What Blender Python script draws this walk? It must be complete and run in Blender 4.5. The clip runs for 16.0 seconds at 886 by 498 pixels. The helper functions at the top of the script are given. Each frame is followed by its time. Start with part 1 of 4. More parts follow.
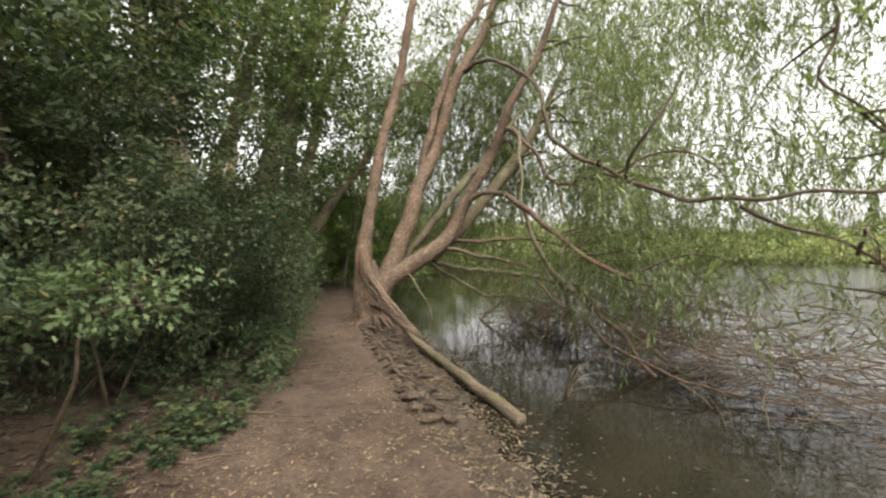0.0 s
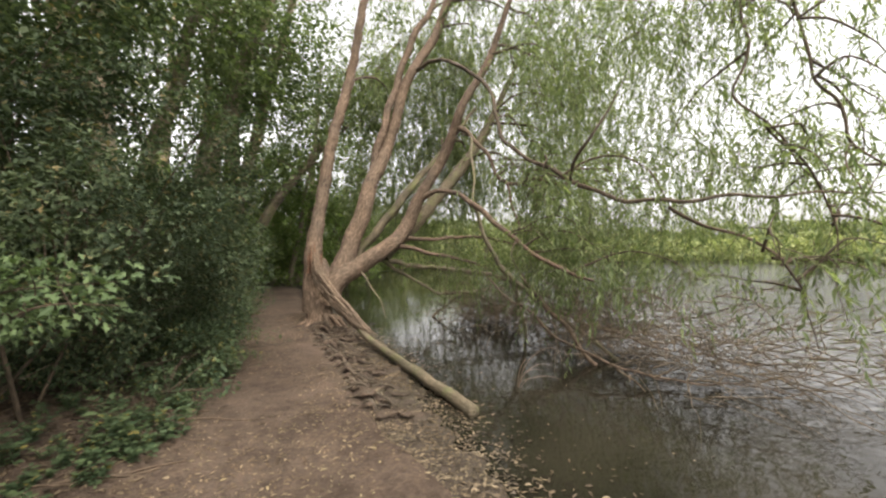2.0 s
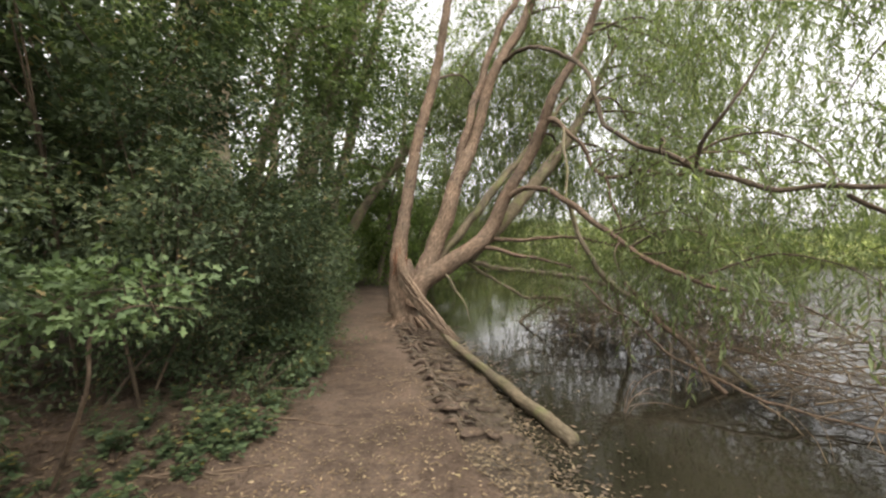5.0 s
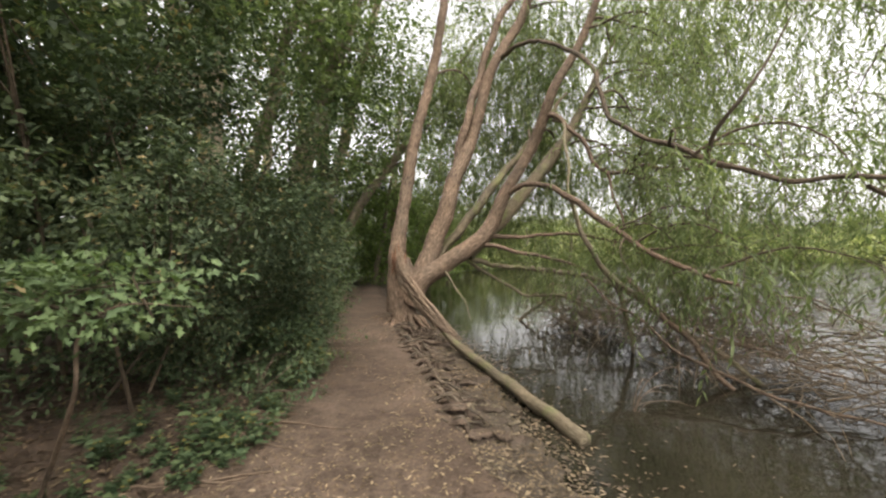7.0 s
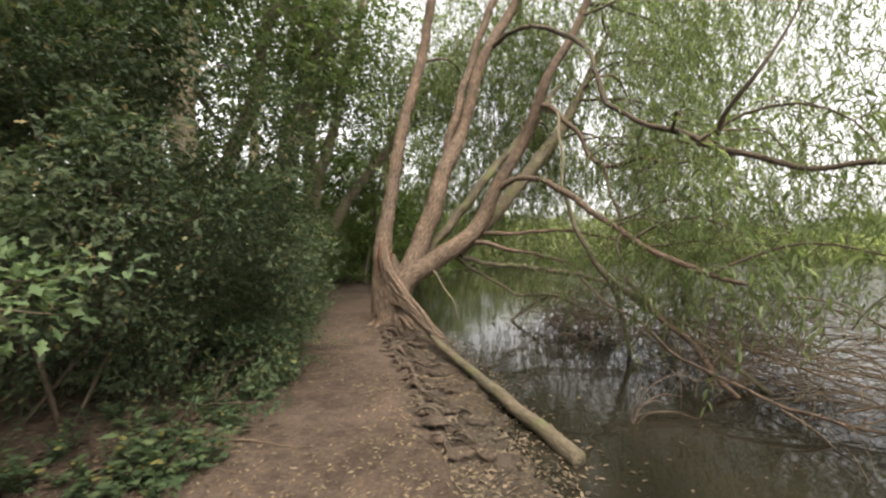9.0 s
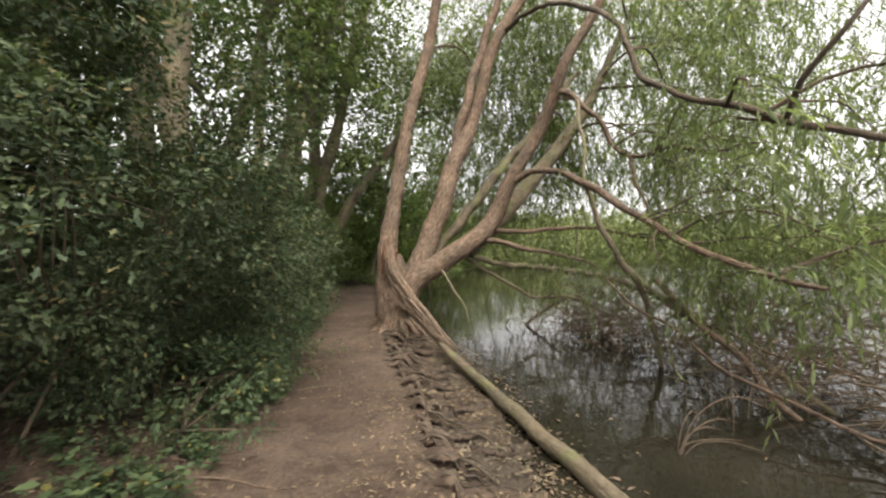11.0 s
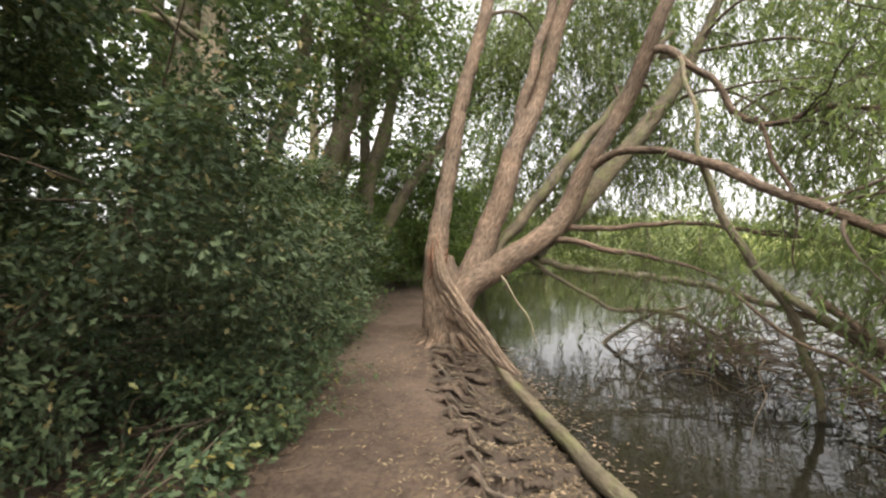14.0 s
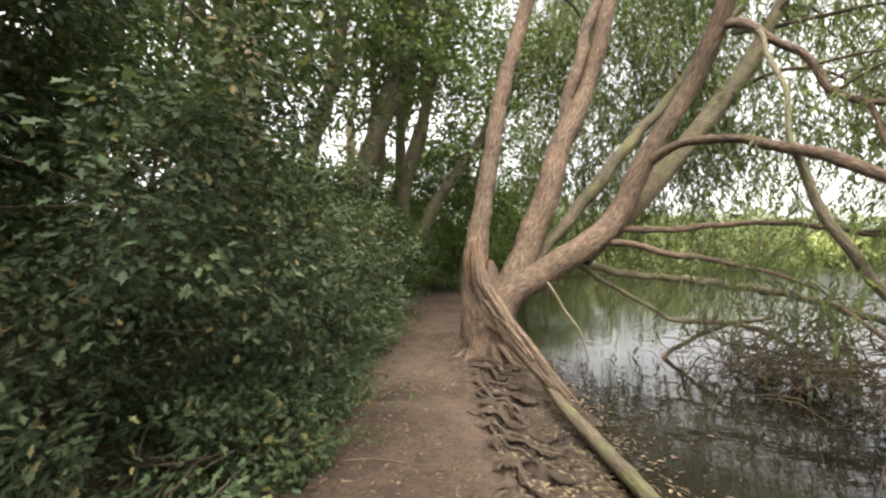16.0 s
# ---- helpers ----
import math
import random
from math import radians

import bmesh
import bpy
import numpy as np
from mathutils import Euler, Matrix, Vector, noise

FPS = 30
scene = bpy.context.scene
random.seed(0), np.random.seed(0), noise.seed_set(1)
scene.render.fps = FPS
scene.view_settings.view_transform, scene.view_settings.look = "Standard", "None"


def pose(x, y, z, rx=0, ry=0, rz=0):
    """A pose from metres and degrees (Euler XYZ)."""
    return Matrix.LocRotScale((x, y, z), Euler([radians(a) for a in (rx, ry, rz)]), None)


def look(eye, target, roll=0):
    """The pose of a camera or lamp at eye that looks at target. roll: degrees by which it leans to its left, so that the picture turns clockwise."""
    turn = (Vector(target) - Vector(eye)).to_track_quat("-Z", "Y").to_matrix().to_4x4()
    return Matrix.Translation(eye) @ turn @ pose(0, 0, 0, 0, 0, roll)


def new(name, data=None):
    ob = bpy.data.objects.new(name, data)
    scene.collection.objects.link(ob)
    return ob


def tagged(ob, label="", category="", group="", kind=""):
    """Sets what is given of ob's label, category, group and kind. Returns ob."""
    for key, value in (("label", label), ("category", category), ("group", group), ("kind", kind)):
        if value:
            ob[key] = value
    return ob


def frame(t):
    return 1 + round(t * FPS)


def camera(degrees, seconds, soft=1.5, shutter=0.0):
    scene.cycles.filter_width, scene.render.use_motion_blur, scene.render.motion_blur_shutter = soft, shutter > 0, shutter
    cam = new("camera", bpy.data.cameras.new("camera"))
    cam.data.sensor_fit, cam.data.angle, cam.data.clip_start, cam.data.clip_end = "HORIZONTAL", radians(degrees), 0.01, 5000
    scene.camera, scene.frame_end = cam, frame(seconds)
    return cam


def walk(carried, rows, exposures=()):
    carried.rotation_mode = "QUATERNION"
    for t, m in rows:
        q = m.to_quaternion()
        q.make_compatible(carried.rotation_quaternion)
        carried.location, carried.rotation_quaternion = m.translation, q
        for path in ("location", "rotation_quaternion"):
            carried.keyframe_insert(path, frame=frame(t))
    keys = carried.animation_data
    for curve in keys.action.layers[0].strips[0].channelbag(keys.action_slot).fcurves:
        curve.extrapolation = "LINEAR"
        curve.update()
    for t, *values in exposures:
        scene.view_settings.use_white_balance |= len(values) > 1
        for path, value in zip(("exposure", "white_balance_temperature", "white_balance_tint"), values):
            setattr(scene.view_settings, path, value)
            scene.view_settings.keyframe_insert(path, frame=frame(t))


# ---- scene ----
cam = camera(99.2, 16.0, soft=2.3)
METRES, EYE, TILT, LEAN, TURN = 3.2, 1.55, 0.0, 0.0, 0.0
ROWS = [
    (0.0, 0.0, 0.0, 0.0, 0.0, 0.0, -0.0),
    (0.5, -0.0017, -0.0061, -0.001, -2.38, -0.01, -0.07),
    (1.0, -0.0071, -0.0128, -0.0035, -4.73, 0.0, -0.12),
    (1.5, -0.0121, -0.0173, -0.004, -6.27, -0.09, -0.08),
    (2.0, -0.014, -0.0137, -0.0064, -7.41, -0.2, -0.08),
    (2.5, -0.0122, 0.0092, -0.0081, -6.8, -0.48, -0.1),
    (3.0, -0.0089, 0.0655, -0.0076, -4.18, -0.51, -0.06),
    (3.5, -0.005, 0.0967, -0.0046, 0.44, -0.08, -0.13),
    (4.0, -0.0112, 0.1015, -0.0057, 3.69, 0.03, -0.17),
    (4.5, -0.0148, 0.1021, -0.0057, 5.26, -0.01, -0.17),
    (7.0, -0.0585, 0.1431, -0.0177, 4.39, -0.15, 0.18),
    (7.5, -0.0491, 0.1528, -0.0208, 1.77, -0.44, 0.34),
    (8.0, -0.0401, 0.1924, -0.0283, 0.67, -0.56, 0.22),
    (8.5, -0.0293, 0.2387, -0.0247, 2.01, -0.44, 0.12),
    (9.0, -0.0252, 0.266, -0.0274, 3.58, -0.37, 0.01),
    (11.5, -0.0453, 0.4915, -0.035, 5.47, -0.35, 0.12),
    (12.0, -0.0562, 0.5504, -0.0358, 6.12, -0.34, 0.05),
    (12.5, -0.0719, 0.6126, -0.0362, 4.98, -0.36, 0.21),
    (13.0, -0.0717, 0.6822, -0.0382, 5.18, -0.39, 0.32),
    (13.5, -0.069, 0.7454, -0.0363, 8.97, -0.02, 0.13),
    (14.0, -0.0903, 0.78, -0.0428, 13.22, -0.07, -0.14),
    (14.5, -0.1185, 0.8243, -0.0431, 14.65, -0.02, 0.02),
    (15.0, -0.1249, 0.8528, -0.0433, 14.03, 0.07, 0.33),
    (15.5, -0.1232, 0.8799, -0.0415, 16.25, 0.1, 0.17),
    (16.0, -0.1367, 0.8927, -0.0298, 18.6, 0.18, 0.13),
]
walk(cam, [(t, pose(0, 0, EYE, TILT, LEAN, TURN) @ pose(METRES * x, METRES * y, METRES * z, 90 + pitch, roll, yaw)) for t, x, y, z, yaw, pitch, roll in ROWS],
     [(0.0, 1.76, 6850, 11.5), (8.5, 1.78, 6900, 11.5), (11.5, 1.86, 6850, 11.5), (13.5, 2.04, 6800, 11.5), (16.0, 2.14, 6800, 11.5)])


# ---- light ----
world = bpy.data.worlds.new("overcast_sky")
scene.world = world
world.use_nodes = True
wn, wl = world.node_tree.nodes, world.node_tree.links
sky = wn.new("ShaderNodeTexSky")
sky.sky_type, sky.sun_disc = "NISHITA", False
sky.sun_elevation, sky.sun_rotation = radians(62), radians(150)
sky.air_density, sky.dust_density = 1.0, 4.0
grey = wn.new("ShaderNodeHueSaturation")
grey.inputs["Saturation"].default_value = 0.12
wl.new(sky.outputs[0], grey.inputs["Color"])
wl.new(grey.outputs[0], wn["Background"].inputs[0])
wn["Background"].inputs[1].default_value = 0.15

sun_data = bpy.data.lights.new("sun", "SUN")
sun_data.energy, sun_data.angle, sun_data.color = 1.0, radians(50), (1.0, 0.96, 0.9)
sun = new("sun", sun_data)
sun.matrix_world = look((4, -5, 18), (0, 4, 0))


# ---- materials ----
def material(name, rough=0.8, spec=0.3):
    m = bpy.data.materials.new(name)
    m.use_nodes = True
    b = m.node_tree.nodes["Principled BSDF"]
    b.inputs["Roughness"].default_value = rough
    b.inputs["Specular IOR Level"].default_value = spec
    return m, m.node_tree.nodes, m.node_tree.links, b


def ramp(nodes, links, source, stops):
    r = nodes.new("ShaderNodeValToRGB")
    while len(r.color_ramp.elements) < len(stops):
        r.color_ramp.elements.new(0.5)
    for e, (p, c) in zip(r.color_ramp.elements, stops):
        e.position, e.color = p, (*c, 1)
    links.new(source, r.inputs[0])
    return r.outputs[0]


def noise_node(nodes, links, scale, detail=4, rough=0.6, coords=None, stretch=None):
    n = nodes.new("ShaderNodeTexNoise")
    n.inputs["Scale"].default_value, n.inputs["Detail"].default_value, n.inputs["Roughness"].default_value = scale, detail, rough
    tc = nodes.new("ShaderNodeTexCoord")
    out = tc.outputs[coords or "Object"]
    if stretch:
        mp = nodes.new("ShaderNodeMapping")
        mp.inputs["Scale"].default_value = stretch
        links.new(out, mp.inputs[0])
        out = mp.outputs[0]
    links.new(out, n.inputs["Vector"])
    return n.outputs[0]


def mix(nodes, links, fac, a, b, mode="MIX"):
    m = nodes.new("ShaderNodeMix")
    m.data_type, m.blend_type = "RGBA", mode
    for sock, v in ((m.inputs[0], fac), (m.inputs[6], a), (m.inputs[7], b)):
        if isinstance(v, (int, float)):
            sock.default_value = v
        elif isinstance(v, tuple):
            sock.default_value = (*v, 1)
        else:
            links.new(v, sock)
    return m.outputs[2]


def bump(nodes, links, bsdf, height, strength, distance):
    n = nodes.new("ShaderNodeBump")
    n.inputs["Strength"].default_value, n.inputs["Distance"].default_value = strength, distance
    links.new(height, n.inputs["Height"])
    links.new(n.outputs[0], bsdf.inputs["Normal"])


def leaf_material(name, dark, mid, light, glow=0.35, dry=None):
    """Thin leaves: each its own tint, lit from both sides."""
    m, n, l, b = material(name, 0.6, 0.2)
    g = n.new("ShaderNodeNewGeometry")
    stops = [(0.0, dark), (0.5, mid), (0.93, light)] + ([(0.985, dry)] if dry else [])
    col = ramp(n, l, g.outputs["Random Per Island"], stops)
    patch = ramp(n, l, noise_node(n, l, 1.3, 2), [(0.3, (0.72, 0.78, 0.75)), (0.7, (1.15, 1.1, 1.0))])
    col = mix(n, l, 1.0, col, patch, "MULTIPLY")
    l.new(col, b.inputs["Base Color"])
    t = n.new("ShaderNodeBsdfTranslucent")
    l.new(mix(n, l, 1.0, col, (1.15, 1.25, 0.72), "MULTIPLY"), t.inputs[0])
    s = n.new("ShaderNodeMixShader")
    s.inputs[0].default_value = glow
    l.new(b.outputs[0], s.inputs[1])
    l.new(t.outputs[0], s.inputs[2])
    l.new(s.outputs[0], n["Material Output"].inputs[0])
    return m


def bark_material(name, dark, mid, light, moss=None):
    m, n, l, b = material(name, 0.85, 0.2)
    ridge = noise_node(n, l, 9, 6, 0.65, "UV", (4.0, 1.0, 1.0))
    blot = noise_node(n, l, 2.2, 4)
    col = ramp(n, l, ridge, [(0.3, dark), (0.5, mid), (0.72, light)])
    col = mix(n, l, 1.0, col, ramp(n, l, blot, [(0.3, (0.7, 0.72, 0.72)), (0.7, (1.2, 1.13, 1.06))]), "MULTIPLY")
    if moss:
        col = mix(n, l, ramp(n, l, noise_node(n, l, 3.1, 5), [(0.5, (0, 0, 0)), (0.68, (0.7, 0.7, 0.7))]), col, moss)
    l.new(col, b.inputs["Base Color"])
    bump(n, l, b, ridge, 0.9, 0.03)
    return m


def soil_material():
    m, n, l, b = material("trodden_soil", 0.93, 0.15)
    big, fine = noise_node(n, l, 0.9, 5), noise_node(n, l, 28, 6, 0.7)
    col = ramp(n, l, big, [(0.28, (0.052, 0.037, 0.027)), (0.5, (0.08, 0.058, 0.043)), (0.72, (0.116, 0.086, 0.066))])
    col = mix(n, l, 1.0, col, ramp(n, l, fine, [(0.3, (0.55, 0.53, 0.5)), (0.52, (1, 1, 1)), (0.75, (1.35, 1.3, 1.2))]), "MULTIPLY")
    col = mix(n, l, 1.0, col, ramp(n, l, noise_node(n, l, 5.5, 4, 0.65), [(0.36, (0.7, 0.69, 0.67)), (0.5, (1, 1, 1)), (0.66, (1.14, 1.12, 1.08))]), "MULTIPLY")
    g = n.new("ShaderNodeSeparateXYZ")
    tc = n.new("ShaderNodeTexCoord")
    l.new(tc.outputs["Object"], g.inputs[0])
    low = n.new("ShaderNodeMapRange")
    for i, v in ((1, -0.26), (2, -0.07)):
        low.inputs[i].default_value = v
    l.new(g.outputs[2], low.inputs[0])
    col = mix(n, l, low.outputs[0], (0.045, 0.036, 0.027), col)
    far = n.new("ShaderNodeVectorMath")
    far.operation = "LENGTH"
    l.new(tc.outputs["Object"], far.inputs[0])
    grass = n.new("ShaderNodeMapRange")
    for i, v in ((1, 16.0), (2, 24.0)):
        grass.inputs[i].default_value = v
    l.new(far.outputs["Value"], grass.inputs[0])
    col = mix(n, l, grass.outputs[0], col, ramp(n, l, noise_node(n, l, 1.5, 5), [(0.3, (0.07, 0.085, 0.035)), (0.7, (0.13, 0.15, 0.06))]))
    l.new(col, b.inputs["Base Color"])
    wet = n.new("ShaderNodeMapRange")
    for i, v in ((1, -0.27), (2, -0.15), (3, 0.35), (4, 0.93)):
        wet.inputs[i].default_value = v
    l.new(g.outputs[2], wet.inputs[0])
    l.new(wet.outputs[0], b.inputs["Roughness"])
    bump(n, l, b, fine, 1.0, 0.025)
    return m


def water_material():
    m, n, l, b = material("still_murky_water", 0.04, 0.5)
    b.inputs["IOR"].default_value = 1.33
    l.new(ramp(n, l, noise_node(n, l, 0.7, 4), [(0.35, (0.01, 0.0092, 0.006)), (0.7, (0.024, 0.021, 0.014))]), b.inputs["Base Color"])
    ripple = noise_node(n, l, 2.2, 2, 0.5, None, (1.0, 1.9, 1.0))
    at = n.new("ShaderNodeSeparateXYZ")
    tc = n.new("ShaderNodeTexCoord")
    l.new(tc.outputs["Object"], at.inputs[0])
    breeze = n.new("ShaderNodeMapRange")
    for i, v in ((1, 3.0), (2, 12.0), (3, 0.12), (4, 3.0)):
        breeze.inputs[i].default_value = v
    l.new(at.outputs[0], breeze.inputs[0])
    high = n.new("ShaderNodeMath")
    high.operation = "MULTIPLY"
    l.new(ripple, high.inputs[0])
    l.new(breeze.outputs[0], high.inputs[1])
    bump(n, l, b, high.outputs[0], 1.0, 0.05)
    return m


SOIL = soil_material()
WATER = water_material()
WILLOW_BARK = bark_material("willow_bark", (0.045, 0.032, 0.023), (0.125, 0.09, 0.065), (0.23, 0.172, 0.128))
GREY_BARK = bark_material("mossy_grey_bark", (0.08, 0.067, 0.048), (0.165, 0.14, 0.1), (0.26, 0.225, 0.165), (0.12, 0.135, 0.05))
ROOT_BARK = bark_material("muddy_root_bark", (0.035, 0.028, 0.021), (0.08, 0.064, 0.048), (0.16, 0.13, 0.1))
BRUSH_WOOD = bark_material("weathered_brushwood", (0.06, 0.045, 0.03), (0.125, 0.096, 0.064), (0.22, 0.172, 0.118))
DEAD_WOOD = bark_material("bare_dead_wood", (0.05, 0.036, 0.026), (0.122, 0.09, 0.065), (0.23, 0.173, 0.126))
TORN_WOOD = bark_material("torn_red_wood", (0.05, 0.026, 0.017), (0.13, 0.072, 0.046), (0.25, 0.16, 0.11))
LOG_BARK = bark_material("mossy_log_bark", (0.06, 0.05, 0.03), (0.115, 0.095, 0.066), (0.175, 0.15, 0.106), (0.13, 0.14, 0.055))
TWIG = bark_material("dark_twig_bark", (0.04, 0.032, 0.024), (0.085, 0.066, 0.046), (0.14, 0.11, 0.08))
WILLOW_LEAF = leaf_material("willow_leaf", (0.1, 0.128, 0.066), (0.16, 0.195, 0.1), (0.235, 0.275, 0.145), 0.58)
HEDGE_LEAF = leaf_material("hedge_leaf", (0.028, 0.042, 0.023), (0.052, 0.073, 0.039), (0.092, 0.12, 0.065), 0.32, (0.18, 0.14, 0.07))
WOOD_LEAF = leaf_material("wood_leaf", (0.06, 0.084, 0.042), (0.1, 0.132, 0.064), (0.15, 0.185, 0.09), 0.48)
SPRAY_LEAF = leaf_material("young_oak_leaf", (0.055, 0.085, 0.038), (0.082, 0.12, 0.055), (0.12, 0.165, 0.075), 0.32)
HERB_LEAF = leaf_material("herb_leaf", (0.038, 0.062, 0.033), (0.065, 0.095, 0.05), (0.1, 0.135, 0.066), 0.3, (0.2, 0.17, 0.06))
# Far-shore leaves are paler than natural: sunlight and haze put into both colours.
SUNLIT_FAR_LEAF = leaf_material("sunlit_far_shore_leaf", (0.19, 0.215, 0.1), (0.28, 0.31, 0.15), (0.38, 0.4, 0.2), 0.42)
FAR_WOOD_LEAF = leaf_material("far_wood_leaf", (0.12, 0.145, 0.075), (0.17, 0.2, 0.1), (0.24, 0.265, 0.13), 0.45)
END_LEAF = leaf_material("fresh_bush_leaf", (0.08, 0.115, 0.042), (0.12, 0.17, 0.06), (0.18, 0.235, 0.085), 0.48)
# Litter under the hedge, its brown darkened to stand in for the overhang's shade.
SHADE_LITTER_LEAF = leaf_material("shade_litter_leaf", (0.035, 0.025, 0.018), (0.07, 0.05, 0.035), (0.15, 0.11, 0.075), 0.05)
BANK_LEAF = leaf_material("damp_leaf", (0.04, 0.03, 0.022), (0.085, 0.064, 0.046), (0.19, 0.145, 0.1), 0.08)
DRY_LEAF = leaf_material("fallen_leaf", (0.085, 0.06, 0.04), (0.15, 0.11, 0.074), (0.23, 0.178, 0.122), 0.1, (0.23, 0.185, 0.11))


# ---- mesh tools ----
rng = np.random.default_rng(7)


def mesh_of(name, verts, faces, uv=None):
    me = bpy.data.meshes.new(name)
    verts, faces = np.asarray(verts, np.float32), np.asarray(faces, np.int32)
    n, k = faces.shape
    me.vertices.add(len(verts))
    me.vertices.foreach_set("co", verts.ravel())
    me.loops.add(n * k)
    me.loops.foreach_set("vertex_index", faces.ravel())
    me.polygons.add(n)
    me.polygons.foreach_set("loop_start", np.arange(0, n * k, k, dtype=np.int32))
    if uv is not None:
        me.uv_layers.new(name="UVMap").data.foreach_set("uv", np.asarray(uv, np.float32)[faces.ravel()].ravel())
    me.update(calc_edges=True)
    me.validate()
    return me


def part(name, me, mat, parent=None, label="", smooth=False):
    me.materials.append(mat)
    if smooth:
        me.polygons.foreach_set("use_smooth", np.ones(len(me.polygons), bool))
    ob = new(name, me)
    ob.parent = parent
    return tagged(ob, label)


def thing(name, place, label, category, group="", kind=""):
    ob = new(name)
    ob.location = place
    return tagged(ob, label, category, group, kind)


def under(ob, parent):
    """Hang ob, whose mesh is in world metres, under its thing."""
    ob.parent = parent
    ob.matrix_parent_inverse = Matrix.Translation(parent.location).inverted()
    return ob


def spline(points, step):
    p = np.asarray(points, float)
    q = np.vstack([2 * p[0] - p[1], p, 2 * p[-1] - p[-2]])
    out = []
    for i in range(1, len(q) - 2):
        a, b, c, d = q[i - 1:i + 3]
        n = max(2, int(np.linalg.norm(c[:3] - b[:3]) / step))
        t = np.linspace(0, 1, n, endpoint=False)[:, None]
        out.append(0.5 * (2 * b + (c - a) * t + (2 * a - 5 * b + 4 * c - d) * t * t + (3 * b - a - 3 * c + d) * t ** 3))
    return np.vstack(out + [p[-1:]])


def unit(v):
    return v / np.maximum(np.linalg.norm(v, axis=-1, keepdims=True), 1e-9)


def tube(points, step=0.15, sides=12, rough=0.08, cap=False, seed=0, kink=0.0):
    """Verts, quads and uv of a limb through points (x, y, z, radius)."""
    s = spline(points, step)
    c, r = s[:, :3], np.maximum(s[:, 3], 0.0008)
    if kink:
        g = np.random.default_rng(seed + 5)
        along = np.concatenate([[0], np.cumsum(np.linalg.norm(np.diff(c, axis=0), axis=1))])
        c = c + kink * sum(g.normal(size=3) / k * np.sin(along * k * g.uniform(1.5, 3) + g.uniform(0, 6))[:, None] for k in (1, 2, 3, 5))
    d = unit(np.gradient(c, axis=0))
    ref = np.array((0.31, 0.93, 0.2)) if abs(d[0][2]) > 0.6 else np.array((0.05, 0.1, 1.0))
    u = unit(np.cross(d, ref))
    v = np.cross(d, u)
    a = np.linspace(0, 2 * np.pi, sides, endpoint=False)
    g = np.random.default_rng(seed + 11)
    run = np.concatenate([[0], np.cumsum(np.linalg.norm(np.diff(c, axis=0), axis=1))])
    lump = np.ones((len(c), sides))
    for k in range(1, 5):
        lump += rough * g.uniform(0.3, 1) / k ** 0.5 * np.sin(a[None] * g.integers(1, 5) + run[:, None] * g.uniform(0.8, 5) + g.uniform(0, 6))
    lump += rough * 0.5 * g.normal(size=lump.shape)
    rr = r[:, None] * lump
    V = c[:, None] + rr[..., None] * (np.cos(a)[None, :, None] * u[:, None] + np.sin(a)[None, :, None] * v[:, None])
    n = len(c)
    i, j = np.meshgrid(np.arange(n - 1), np.arange(sides), indexing="ij")
    k = (j + 1) % sides
    F = np.stack([i * sides + j, i * sides + k, (i + 1) * sides + k, (i + 1) * sides + j], -1).reshape(-1, 4)
    V = V.reshape(-1, 3)
    around = np.minimum(a, 2 * np.pi - a) * float(np.mean(r))
    uv = np.stack([np.tile(around, n), np.repeat(run, sides)], -1)
    if cap:
        ring = np.arange(sides)
        for end, flip in ((0, 1), (n - 1, -1)):
            m = len(V)
            V = np.vstack([V, c[end] + 0.12 * d[end] * (-r[end] if end == 0 else r[end]) + 0 * V[:1]])
            uv = np.vstack([uv, [0, run[end]]])
            q = end * sides + ring
            F = np.vstack([F, np.stack([q, np.roll(q, flip), np.full(sides, m), np.full(sides, m)], -1)[::2] * 0 + np.stack([np.roll(q, 1), q, np.roll(q, -1), np.full(sides, m)], -1)[::2]])
    return V, F, uv


def joined(tubes):
    V, F, U, n = [], [], [], 0
    for v, f, u in tubes:
        V.append(v), F.append(f + n), U.append(u)
        n += len(v)
    return np.vstack(V), np.vstack(F), np.vstack(U)


LANCE = (np.array([(0, 0, 0), (0.38, 0.5, 0.03), (1, 0, -0.12), (0.38, -0.5, 0.03)]), np.array([(0, 2, 1), (0, 3, 2)]))
OVATE = (np.array([(0, 0, 0), (0.3, 0.5, 0.06), (0.72, 0.3, 0.03), (1, 0, -0.08), (0.72, -0.3, 0.03), (0.3, -0.5, 0.06)]),
         np.array([(0, 2, 1), (0, 3, 2), (0, 4, 3), (0, 5, 4)]))
LOBED = (np.array([(0, 0, 0), (0.28, 0.3, 0.05), (0.42, 0.16, 0.02), (0.6, 0.5, 0.06), (0.72, 0.2, 0.0), (1, 0, -0.06),
                   (0.72, -0.2, 0.0), (0.6, -0.5, 0.06), (0.42, -0.16, 0.02), (0.28, -0.3, 0.05)]),
         np.array([(0, 2, 1), (0, 4, 2), (2, 4, 3), (0, 5, 4), (0, 6, 5), (0, 8, 6), (8, 7, 6), (0, 9, 8)]))


def leaves(pos, axis, face, length, width, shape):
    """Verts and triangles of one leaf at each place."""
    T, F = shape
    axis = unit(axis)
    side = unit(np.cross(axis, face))
    up = np.cross(side, axis)
    L, W = np.asarray(length)[:, None, None], np.asarray(width)[:, None, None]
    V = pos[:, None] + T[None, :, :1] * L * axis[:, None] + T[None, :, 1:2] * W * side[:, None] + T[None, :, 2:] * L * up[:, None]
    k = len(T)
    G = (np.arange(len(pos)) * k)[:, None, None] + F[None]
    return V.reshape(-1, 3), G.reshape(-1, 3)


